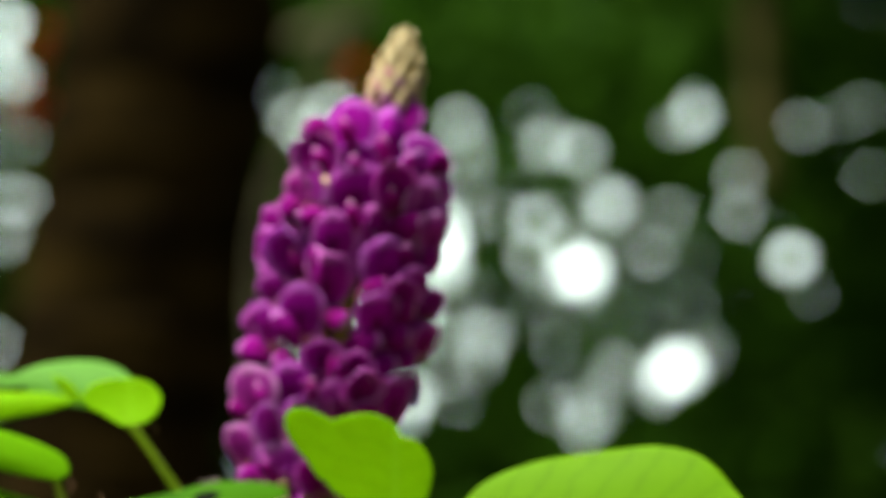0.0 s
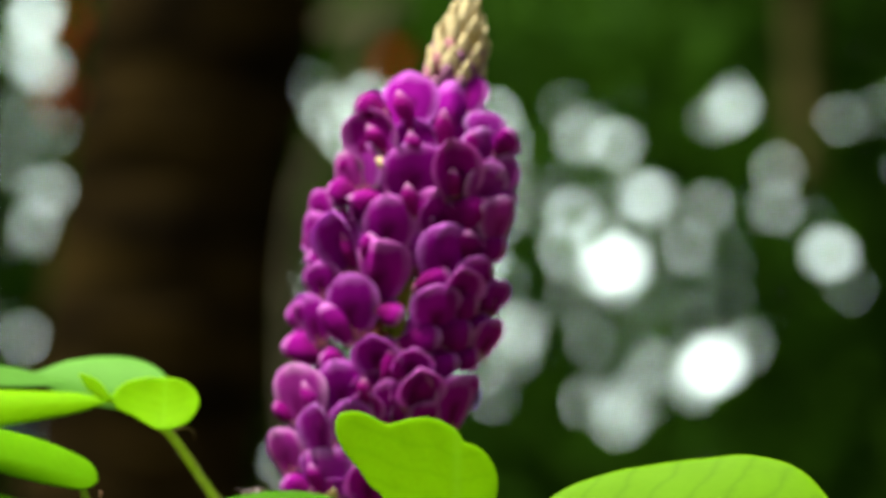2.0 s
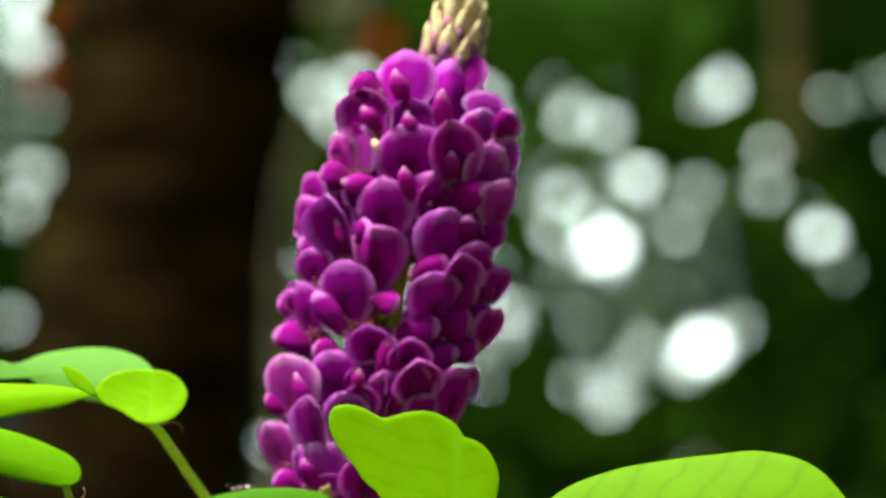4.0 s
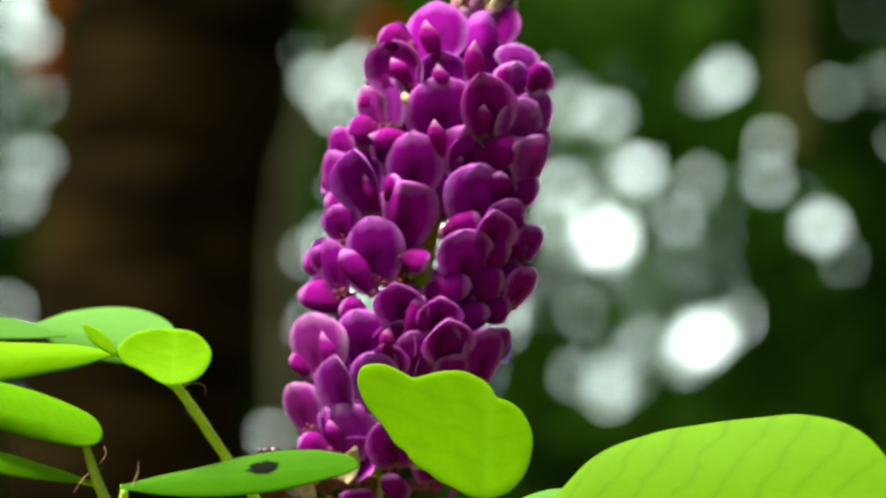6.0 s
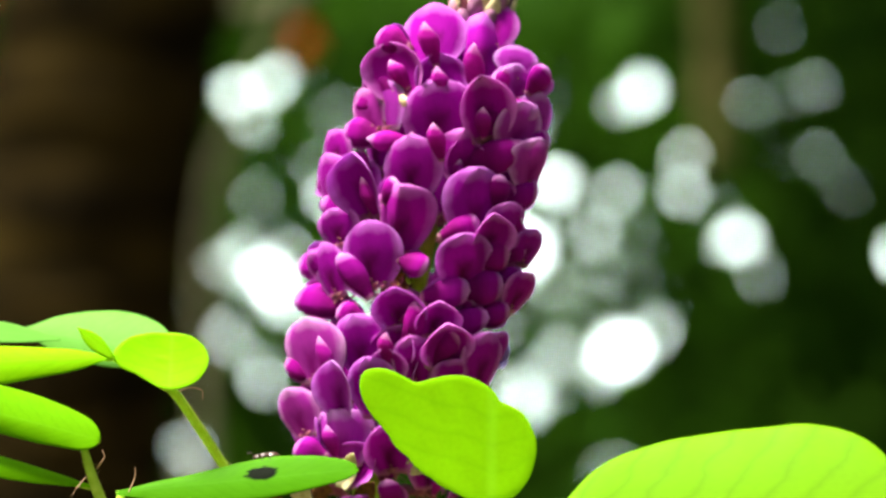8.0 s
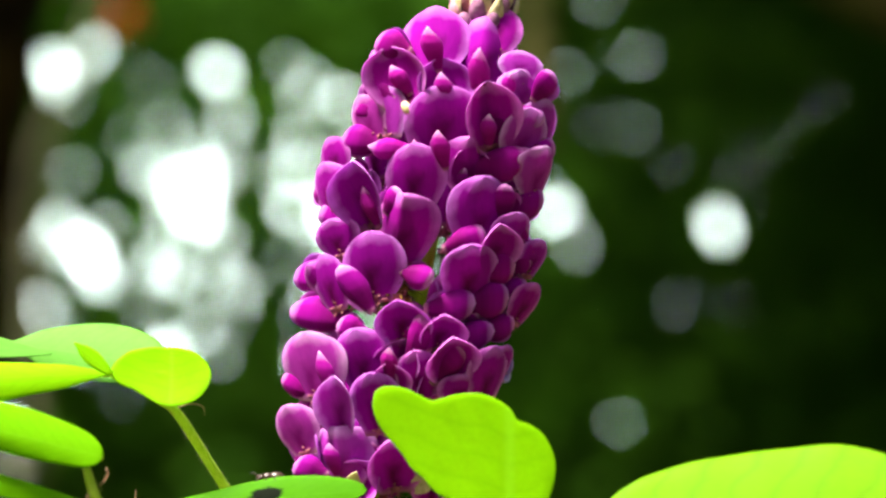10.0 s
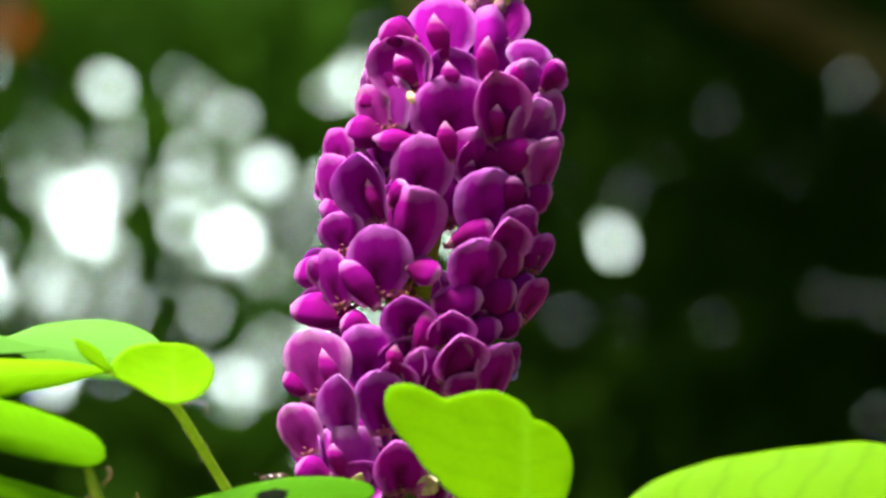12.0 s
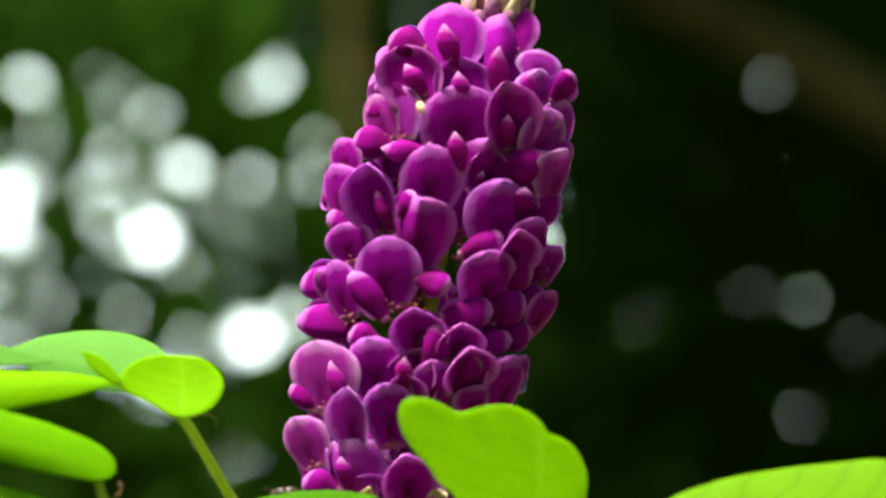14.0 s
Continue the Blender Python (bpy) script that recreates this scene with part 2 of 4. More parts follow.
def sheet(point, nu, nv, thick, closed_ends=False):
    """A thin solid blade: point(u, v) for u, v from 0 to 1, thickened along its normals, with uv."""
    def step(i, n):
        """Even steps, with a narrow strip at both ends, which keeps the shading of the blade clean."""
        return 0.0 if i == 0 else 1.0 if i == n else 0.012 + 0.976 * (i - 1) / (n - 2)

    P = [[Vector(point(step(i, nu), step(j, nv))) for i in range(nu + 1)] for j in range(nv + 1)]
    bm = bmesh.new()
    uv = bm.loops.layers.uv.new("UVMap")
    N = [[None] * (nu + 1) for _ in range(nv + 1)]
    for j in range(nv + 1):
        for i in range(nu + 1):
            du = P[j][min(i + 1, nu)] - P[j][max(i - 1, 0)]
            dv = P[min(j + 1, nv)][i] - P[max(j - 1, 0)][i]
            n = du.cross(dv)
            N[j][i] = n.normalized() if n.length > 1e-12 else Vector((0, 0, 0))
    for j in range(nv + 1):
        for i in range(nu + 1):
            if N[j][i].length < 0.5:
                N[j][i] = N[min(max(j, 1), nv - 1)][min(max(i, 1), nu - 1)]
    sides = []
    for sgn in (0.5, -0.5):
        rows = []
        for j in range(nv + 1):
            row = []
            for i in range(nu + 1):
                edge = min(i, nu - i, j, nv - j)
                row.append(bm.verts.new(P[j][i] + N[j][i] * (thick * sgn * (0.35 if edge == 0 else 1.0))))
            rows.append(row)
        sides.append(rows)

    def face(quad, spots):
        f = bm.faces.new(quad)
        for loop, (a, b) in zip(f.loops, spots):
            loop[uv].uv = (step(a, nu), step(b, nv))

    for k, rows in enumerate(sides):
        for j in range(nv):
            for i in range(nu):
                q = [(i, j), (i + 1, j), (i + 1, j + 1), (i, j + 1)]
                if k:
                    q.reverse()
                face([rows[b][a] for a, b in q], q)
    ring = [(i, 0) for i in range(nu)] + [(nu, j) for j in range(nv)] + [(i, nv) for i in range(nu, 0, -1)] + [(0, j) for j in range(nv, 0, -1)]
    for a, b in zip(ring, ring[1:] + ring[:1]):
        face([sides[1][a[1]][a[0]], sides[1][b[1]][b[0]], sides[0][b[1]][b[0]], sides[0][a[1]][a[0]]], [a, b, b, a])
    bmesh.ops.remove_doubles(bm, verts=bm.verts, dist=1e-6)
    return bm


def tube(points, radii, sides=8, bm=None, steps=6):
    """A tapered round stem through the points."""
    bm = bm or bmesh.new()
    n = (len(points) - 1) * steps
    mids = [Vector([spline([p[k] for p in points], i / n) for k in range(3)]) for i in range(n + 1)]
    rings = []
    for i, c in enumerate(mids):
        d = (mids[min(i + 1, n)] - mids[max(i - 1, 0)]).normalized()
        x = d.orthogonal().normalized() if i == 0 else (x - d * x.dot(d)).normalized()
        y = d.cross(x)
        r = spline(radii, i / n)
        rings.append([bm.verts.new(c + (x * math.cos(a) + y * math.sin(a)) * r) for a in [2 * math.pi * k / sides for k in range(sides)]])
    for a, b in zip(rings, rings[1:]):
        for k in range(sides):
            bm.faces.new([a[k], a[(k + 1) % sides], b[(k + 1) % sides], b[k]])
    bm.faces.new(rings[0][::-1])
    bm.faces.new(rings[-1])
    return bm


# ---------------------------------------------------------------- setting
def ground():
    bm = bmesh.new()
    n, half = 60, 60.0
    g = []
    for j in range(n + 1):
        row = []
        for i in range(n + 1):
            x, y = [math.copysign(abs(2 * k / n - 1) ** 2.2, 2 * k / n - 1) * half for k in (i, j)]
            row.append(bm.verts.new((x, y, 0.05 * noise.noise(Vector((x * 0.7, y * 0.7, 0))))))
        g.append(row)
    for j in range(n):
        for i in range(n):
            bm.faces.new([g[j][i], g[j][i + 1], g[j + 1][i + 1], g[j + 1][i]])
    tagged(part("ground", bm, ground_material()), "dark soil covered with leaf litter and low growth", "ground", kind="structure")


ground()


def sky_backdrop():
    bm = bmesh.new()
    vs = [bm.verts.new(p) for p in ((-14, 40, 0.2), (14, 40, 0.2), (14, 41, 11), (-14, 41, 11))]
    bm.faces.new(vs)
    tagged(part("backdrop", bm, SKYGLOW), "bright overcast sky far behind the trees", "sky", kind="structure")


sky_backdrop()


# ---------------------------------------------------------------- background foliage
# openings in the foliage: x, z and half sizes at 4.5 m behind the flower
EYE = Vector((0.06, -0.65, 0.985))
HOLES_A = [
    (-0.490, 1.405, 0.021, 0.016), (-0.477, 1.372, 0.011, 0.012), (-0.481, 1.265, 0.018, 0.020), (-0.505, 1.240, 0.017, 0.015), (-0.505, 1.195, 0.019, 0.023), (-0.530, 1.104, 0.011, 0.017),
    (-0.492, 1.122, 0.015, 0.016), (-0.517, 1.038, 0.011, 0.024), (-0.554, 1.014, 0.019, 0.030), (-0.496, 1.001, 0.012, 0.012), (-0.370, 1.371, 0.015, 0.015), (-0.316, 1.367, 0.019, 0.016),
    (-0.378, 1.306, 0.015, 0.025), (-0.361, 1.277, 0.021, 0.014), (-0.390, 1.211, 0.023, 0.045), (-0.366, 1.178, 0.015, 0.018), (-0.320, 1.191, 0.025, 0.031), (-0.427, 1.270, 0.011, 0.019),
    (-0.287, 1.293, 0.015, 0.015), (-0.258, 1.293, 0.013, 0.019), (-0.275, 1.256, 0.016, 0.016), (-0.258, 1.203, 0.019, 0.022)]
HOLES_B = [
    (-0.291, 1.223, 0.012, 0.018), (-0.213, 1.236, 0.010, 0.010), (-0.209, 1.211, 0.012, 0.008), (-0.209, 1.170, 0.010, 0.014), (-0.385, 1.137, 0.016, 0.016), (-0.315, 1.129, 0.015, 0.015),
    (-0.348, 1.092, 0.015, 0.016), (-0.245, 1.084, 0.030, 0.016), (-0.181, 1.268, 0.018, 0.014), (-0.136, 1.260, 0.024, 0.013), (-0.087, 1.272, 0.018, 0.010), (-0.144, 1.417, 0.026, 0.019),
    (-0.173, 1.398, 0.009, 0.013), (-0.148, 1.138, 0.014, 0.014), (-0.103, 1.126, 0.014, 0.015), (-0.180, 1.048, 0.038, 0.028), (-0.119, 1.081, 0.018, 0.020), (-0.204, 1.015, 0.016, 0.013),
    (-0.315, 0.998, 0.014, 0.024), (-0.270, 0.994, 0.012, 0.014), (-0.274, 1.027, 0.013, 0.009), (-0.360, 0.990, 0.011, 0.012)]
HOLES_C = [
    (-0.014, 1.207, 0.022, 0.024), (0.063, 1.415, 0.011, 0.013), (0.103, 1.431, 0.009, 0.009), (0.075, 1.345, 0.012, 0.012), (0.103, 1.325, 0.015, 0.010), (0.051, 1.509, 0.011, 0.014),
    (0.010, 1.399, 0.006, 0.007), (-0.085, 1.334, 0.007, 0.018), (-1.165, 1.563, 0.024, 0.033), (-1.164, 1.475, 0.020, 0.020), (-1.162, 1.299, 0.017, 0.017), (-1.166, 1.249, 0.019, 0.019),
    (-0.757, 1.410, 0.009, 0.011), (-0.719, 1.398, 0.015, 0.022), (-0.690, 1.426, 0.016, 0.015), (-0.669, 1.439, 0.014, 0.011), (-0.681, 1.155, 0.034, 0.052), (-0.660, 1.115, 0.024, 0.028),
    (-0.536, 1.237, 0.028, 0.040), (-0.559, 1.196, 0.016, 0.024), (-0.573, 1.007, 0.024, 0.028), (-0.782, 0.831, 0.032, 0.024)]
HOLES_D = [
    (0.226, 1.186, 0.022, 0.022), (0.103, 1.329, 0.015, 0.015), (-0.084, 1.328, 0.014, 0.014), (0.034, 1.402, 0.007, 0.007), (0.066, 1.423, 0.008, 0.008),
    (0.627, 0.968, 0.006, 0.007), (-0.336, 1.227, 0.026, 0.024), (-0.309, 1.368, 0.012, 0.012), (-0.264, 1.288, 0.014, 0.014), (0.566, 1.071, 0.006, 0.006), (0.610, 1.183, 0.006, 0.006), (0.247, 1.083, 0.006, 0.006), (-0.558, 1.108, 0.018, 0.016),
    (-0.699, 1.260, 0.007, 0.007), (-0.561, 1.322, 0.013, 0.012), (-0.720, 1.041, 0.012, 0.012), (-1.168, 1.487, 0.021, 0.024), (-1.216, 1.227, 0.011, 0.019), (-1.183, 1.409, 0.007, 0.016), (-1.223, 1.111, 0.010, 0.012), (-1.168, 0.936, 0.020, 0.024), (-1.180, 1.545, 0.034, 0.040), (-1.187, 1.083, 0.014, 0.020), (-0.782, 0.874, 0.032, 0.044), (-0.685, 0.996, 0.024, 0.024), (-0.605, 1.070, 0.018, 0.018)]
HOLES_E = [
    (-0.746, 1.406, 0.019, 0.019), (-0.681, 1.435, 0.016, 0.016), (-0.727, 1.187, 0.026, 0.026), (-0.677, 1.139, 0.027, 0.027), (-0.569, 1.253, 0.020, 0.020), (-0.528, 1.269, 0.020, 0.020),
    (-0.519, 1.196, 0.026, 0.026), (-0.587, 1.010, 0.024, 0.024), (-0.809, 0.903, 0.017, 0.026), (-0.804, 0.835, 0.017, 0.026), (-0.505, 1.407, 0.014, 0.014), (-0.187, 1.042, 0.029, 0.026),
    (-0.135, 1.070, 0.017, 0.017), (-0.553, 1.322, 0.010, 0.010), (-0.692, 1.026, 0.010, 0.010), (-0.563, 1.124, 0.012, 0.012), (-0.601, 1.269, 0.010, 0.010), (-0.754, 1.058, 0.009, 0.009)]
HOLES_F = [
    (-0.769, 0.952, 0.009, 0.009), (-0.631, 0.945, 0.009, 0.009), (-0.512, 1.412, 0.013, 0.013), (-0.328, 1.369, 0.012, 0.012), (-0.380, 1.397, 0.009, 0.009), (-0.535, 1.220, 0.026, 0.035),
    (-0.391, 1.269, 0.020, 0.029), (-0.342, 1.189, 0.032, 0.023), (-0.550, 1.108, 0.012, 0.012), (-0.357, 1.081, 0.013, 0.013), (-0.269, 1.053, 0.017, 0.017), (-0.309, 0.981, 0.013, 0.013),
    (-0.580, 0.980, 0.017, 0.017), (-0.607, 1.267, 0.012, 0.012), (-0.496, 1.316, 0.009, 0.009)]
HOLES = [(x - 0.010, z + 0.003, a, b) for x, z, a, b in HOLES_A + HOLES_B + HOLES_C + HOLES_D] + HOLES_E + HOLES_F
# the clear round ones
HOLES += [(-0.021, 1.213, 0.038, 0.038), (-0.156, 1.421, 0.037, 0.035), (-0.184, 1.050, 0.080, 0.055), (0.214, 1.189, 0.042, 0.042), (-0.325, 1.195, 0.078, 0.052)]
# openings beyond the palm trunk
HOLES += [(-1.201, 1.505, 0.023, 0.023), (-1.158, 1.392, 0.010, 0.010), (-1.217, 1.330, 0.012, 0.012), (-1.186, 1.230, 0.009, 0.009), (-1.145, 1.305, 0.010, 0.010), (-1.222, 1.422, 0.014, 0.014)]
# pinholes scattered round the larger openings
pin = random.Random(17)
for _ in range(40):
    HOLES.append((pin.gauss(-0.36, 0.20), pin.gauss(1.18, 0.14), pin.uniform(0.006, 0.012), pin.uniform(0.006, 0.013)))
for _ in range(24):
    HOLES.append((pin.uniform(-0.83, -0.51), pin.uniform(0.99, 1.49), pin.uniform(0.006, 0.010), pin.uniform(0.006, 0.010)))
# only faint glints in the deep shade to the east
HOLES = [(x, z, a, b) if x < 0.02 or a > 0.02 else (x, z, a * 0.7, b * 0.7) if x < 0.3 else (x, z, a * 0.2, b * 0.2) for x, z, a, b in HOLES]


SHRINK = 0.285
CELL = 0.06
CELLS = {}
for hx, hz, ha, hb in HOLES:
    for i in range(int((hx - 0.05) // CELL), int((hx + 0.05) // CELL) + 1):
        for j in range(int((hz - 0.05) // CELL), int((hz + 0.05) // CELL) + 1):
            CELLS.setdefault((i, j), []).append((hx, hz, ha * SHRINK, hb * SHRINK))


def flat(p):
    """Where p lies on the plane of the openings, seen from the clearing."""
    k = (4.5 - EYE.y) / (p.y - EYE.y)
    return EYE.x + (p.x - EYE.x) * k, EYE.z + (p.z - EYE.z) * k


def covers_hole(centre, corners):
    """Whether a leaf would reach into one of the openings, or lie over its middle."""
    x, z = flat(centre)
    near = CELLS.get((int(x // CELL), int(z // CELL)))
    if not near:
        return False
    spots = [flat(p) for p in corners]
    for hx, hz, ha, hb in near:
        if any(((px - hx) / ha) ** 2 + ((pz - hz) / hb) ** 2 < 1 for px, pz in spots + [(x, z)]):
            return True
        if ha < 0.006 * SHRINK:
            continue
        signs = [(bx - ax) * (hz - az) - (bz - az) * (hx - ax) for (ax, az), (bx, bz) in zip(spots, spots[1:] + spots[:1])]
        if min(signs) > 0 or max(signs) < 0:
            return True
    return False


def leaf_points(c, q, length, width):
    """A small bent leaf of six corners round c, turned by q."""
    pts = []
    for x, y, z in ((-0.5, 0, 0), (-0.12, 0.5, 0.10), (0.25, 0.38, 0.08), (0.5, 0, -0.06), (0.25, -0.38, 0.08), (-0.12, -0.5, 0.10)):
        pts.append(c + q @ Vector((x * length, y * width, z * width)))
    return pts


def foliage(name, spots, mat, label, category, parent=None):
    """Many small leaves in one mesh; spots yields (place, turn, length, width)."""
    verts, faces = [], []
    for c, q, length, width, keep_holes in spots:
        pts = leaf_points(c, q, length, width)
        if keep_holes and covers_hole(c, pts):
            continue
        n = len(verts)
        verts += [tuple(p) for p in pts]
        faces += [(n, n + 1, n + 2, n + 3), (n, n + 3, n + 4, n + 5)]
    me = bpy.data.meshes.new(name)
    me.from_pydata(verts, [], faces)
    me.materials.append(mat)
    ob = new(name, me)
    ob.parent = parent
    return tagged(ob, label, category, kind="stuff")


def hedge_spots():
    rng = random.Random(5)
    for layer, (y, step) in enumerate(((4.25, 0.021), (4.45, 0.021), (4.65, 0.021), (4.85, 0.021), (5.05, 0.021), (5.25, 0.021), (5.45, 0.021))):
        for i in range(int(3.0 / step)):
            for j in range(int((1.14 + 0.07 * layer) / step)):
                c = Vector((-1.7 + (i + rng.uniform(-0.7, 0.7)) * step, y + rng.uniform(-0.12, 0.12), 0.55 + (j + rng.uniform(-0.7, 0.7)) * step))
                q = Euler((rng.uniform(0.6, 2.2), rng.uniform(-0.9, 0.9), rng.uniform(-3.1, 3.1))).to_quaternion()
                s = rng.uniform(0.6, 1.15)
                # a ragged top
                if rng.random() < (c.z - 1.54 - 0.07 * layer - 0.05 * math.sin(5 * c.x + 2 * layer)) / 0.16:
                    continue
                yield c, q, 0.05 * s, 0.034 * s, True
    # the skirt of the bushes, down to the ground
    for _ in range(9000):
        c = Vector((rng.uniform(-1.8, 1.4), rng.uniform(4.15, 5.6), rng.uniform(0.0, 0.62)))
        q = Euler((rng.uniform(0.6, 2.2), rng.uniform(-0.9, 0.9), rng.uniform(-3.1, 3.1))).to_quaternion()
        s = rng.uniform(0.9, 1.5)
        yield c, q, 0.06 * s, 0.04 * s, False


foliage("bush", hedge_spots(), BUSH, "dense dark green bushes with sky showing through the gaps", "bush")


def shade_cover_spots():
    rng = random.Random(8)
    # unseen leaf cover, added over and beside the view to shade the bushes
    for _ in range(5000):
        c = Vector((rng.uniform(-4.5, 4.5), rng.uniform(1.6, 8.0), rng.uniform(2.3, 3.6)))
        # an opening left so that light falls on part of the bushes
        if -1.4 < c.x < -0.55 and 2.9 < c.y < 4.9:
            continue
        q = Euler((rng.uniform(-0.7, 0.7), rng.uniform(-0.7, 0.7), rng.uniform(-3.1, 3.1))).to_quaternion()
        s = rng.uniform(0.7, 1.3)
        yield c, q, 0.16 * s, 0.10 * s, False
    # extra cover added to darken the bushes to the east
    for _ in range(1700):
        c = Vector((rng.uniform(-0.4, 1.3), rng.uniform(2.4, 5.3), rng.uniform(2.2, 3.2)))
        q = Euler((rng.uniform(-0.7, 0.7), rng.uniform(-0.7, 0.7), rng.uniform(-3.1, 3.1))).to_quaternion()
        yield c, q, 0.16, 0.10, False
    for _ in range(4000):
        side = rng.choice((-1, 1))
        c = Vector((side * rng.uniform(1.8, 3.2), rng.uniform(2.5, 6.0), rng.uniform(0.1, 2.6)))
        q = Euler((rng.uniform(0.6, 2.2), rng.uniform(-0.9, 0.9), rng.uniform(-3.1, 3.1))).to_quaternion()
        s = rng.uniform(0.7, 1.3)
        yield c, q, 0.16 * s, 0.10 * s, False


def rear_spots():
    rng = random.Random(21)
    # unseen growth added behind the camera closes the place and blocks low sky light
    for _ in range(17000):
        a = rng.uniform(0.45, 2 * math.pi - 0.45) + math.pi / 2
        d = rng.uniform(3.2, 4.6) + 0.45 * math.sin(3 * a + 1) + 0.3 * math.sin(7 * a) + 0.9 * max(0.0, rng.gauss(0, 0.5))
        c = Vector((d * math.cos(a), d * math.sin(a), rng.uniform(0.05, 4.4)))
        if c.y > 2.4:
            continue
        q = Euler((rng.uniform(0.6, 2.2), rng.uniform(-0.9, 0.9), rng.uniform(-3.1, 3.1))).to_quaternion()
        s = rng.uniform(0.7, 1.3)
        yield c, q, 0.2 * s, 0.13 * s, False


foliage("undergrowth", rear_spots(), SCREEN_LEAF, "unseen dark green leaf screen added round the clearing to cut low light", "bush")
foliage("tree_canopy", shade_cover_spots(), SCREEN_LEAF, "unseen dark green leaf cover added to shade the bushes", "tree canopy")


# ---------------------------------------------------------------- trunk
def palm_trunk():
    root = thing("palm_trunk", "dark ringed palm trunk with rough brown bark", "tree trunk", at=(-0.821, 3.0, 0))
    bm = bmesh.new()
    rng = random.Random(3)
    rings = []
    n, sides = 190, 40
    for j in range(n + 1):
        z = 3.3 * j / n - 0.05
        r = 0.124 - 0.004 * z + 0.006 * abs(math.sin(z * 26 + 0.5 * math.sin(z * 9))) ** 3
        row = []
        for i in range(sides):
            a = 2 * math.pi * i / sides
            rr = r * (1 + 0.05 * noise.noise(Vector((math.cos(a) * 2, math.sin(a) * 2, z * 6))) + 0.03 * noise.noise(Vector((math.cos(a) * 6, math.sin(a) * 6, z * 22))))
            row.append(bm.verts.new((0.135 * z + rr * math.cos(a), rr * math.sin(a), z)))
        rings.append(row)
    for a, b in zip(rings, rings[1:]):
        for k in range(sides):
            bm.faces.new([a[k], a[(k + 1) % sides], b[(k + 1) % sides], b[k]])
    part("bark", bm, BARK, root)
    # old leaf scars: uneven raised rings
    z, k = 0.06, 0
    while z < 3.1:
        bm = bmesh.new()
        rows = []
        high = rng.uniform(0.012, 0.03)
        for i in range(48):
            a = 2 * math.pi * i / 48
            dz = 0.014 * noise.noise(Vector((math.cos(a) * 1.5, math.sin(a) * 1.5, k * 3.1)))
            rr = 0.1255 - 0.004 * z + 0.004 * noise.noise(Vector((math.cos(a) * 4, math.sin(a) * 4, k * 1.7)))
            rows.append([bm.verts.new((0.135 * (z + dz) + (rr + d) * math.cos(a), (rr + d) * math.sin(a), z + dz + e * high)) for d, e in ((-0.012, -0.6), (0.003, -0.45), (0.0065, 0.0), (0.002, 0.5), (-0.012, 0.6))])
        for a, b in zip(rows, rows[1:] + rows[:1]):
            for q in range(4):
                bm.faces.new([a[q], b[q], b[q + 1], a[q + 1]])
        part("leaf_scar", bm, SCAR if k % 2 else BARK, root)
        z += rng.uniform(0.05, 0.1)
        k += 1
    return root


palm_trunk()


def branch(points, radii, label, mat=TWIG):
    tagged(part("branch", tube(points, radii, 8), mat), label, "branch")


branch([(-0.5128, 2.9000, 0.8788), (-0.5178, 2.9000, 1.1538), (-0.4751, 2.9000, 1.2860), (-0.4123, 2.9000, 1.4296)], [0.008, 0.008, 0.006, 0.004], "bare pale stem leaning beside the palm trunk", PALE_TWIG)
branch([(-0.6227, 3.6000, 1.4336), (-0.5811, 3.6000, 1.4471), (-0.5262, 3.7000, 1.4783)], [0.008, 0.01, 0.007], "thin tan twig behind the palm trunk", PALE_TWIG)
branch([(0.3010, 3.9000, 1.5016), (0.4790, 3.9000, 1.4128), (0.7000, 3.9000, 1.2823)], [0.03, 0.032, 0.034], "slanting brown branch in the shade of the bushes", TWIG)
branch([(-0.0539, 4.1000, 1.5565), (-0.0463, 4.1000, 1.4808), (-0.0422, 4.1000, 1.2768)], [0.022, 0.022, 0.02], "dim grey stem among the bushes")


def red_blossom(place, size, seed):
    rng = random.Random(seed)

    def spots():
        for _ in range(26):
            d = Vector((rng.gauss(0, 1), rng.gauss(0, 1), rng.gauss(0, 1))).normalized()
            yield Vector(place) + d * size * rng.uniform(0.2, 1), d.to_track_quat("Z", "Y"), size * 0.9, size * 0.7, False

    ob = foliage("red_blossom", spots(), REDBLOOM, "cluster of small orange-red blossoms among the bushes", "flower")
    ob["kind"] = "thing"


red_blossom((-0.9410, 3.7000, 1.4602), 0.016, 1)
red_blossom((-0.9545, 3.7000, 1.3680), 0.022, 2)
red_blossom((-0.9515, 3.7000, 1.4283), 0.012, 3)
red_blossom((-0.5364, 3.7000, 1.4081), 0.020, 4)


# ---------------------------------------------------------------- flower spike
MM = 0.001
SPIKE_FOOT = Vector((-0.0112, 0.0, 0.9597))
SPIKE_AXIS = Vector((0.0176, 0.0, 0.0856)).normalized()


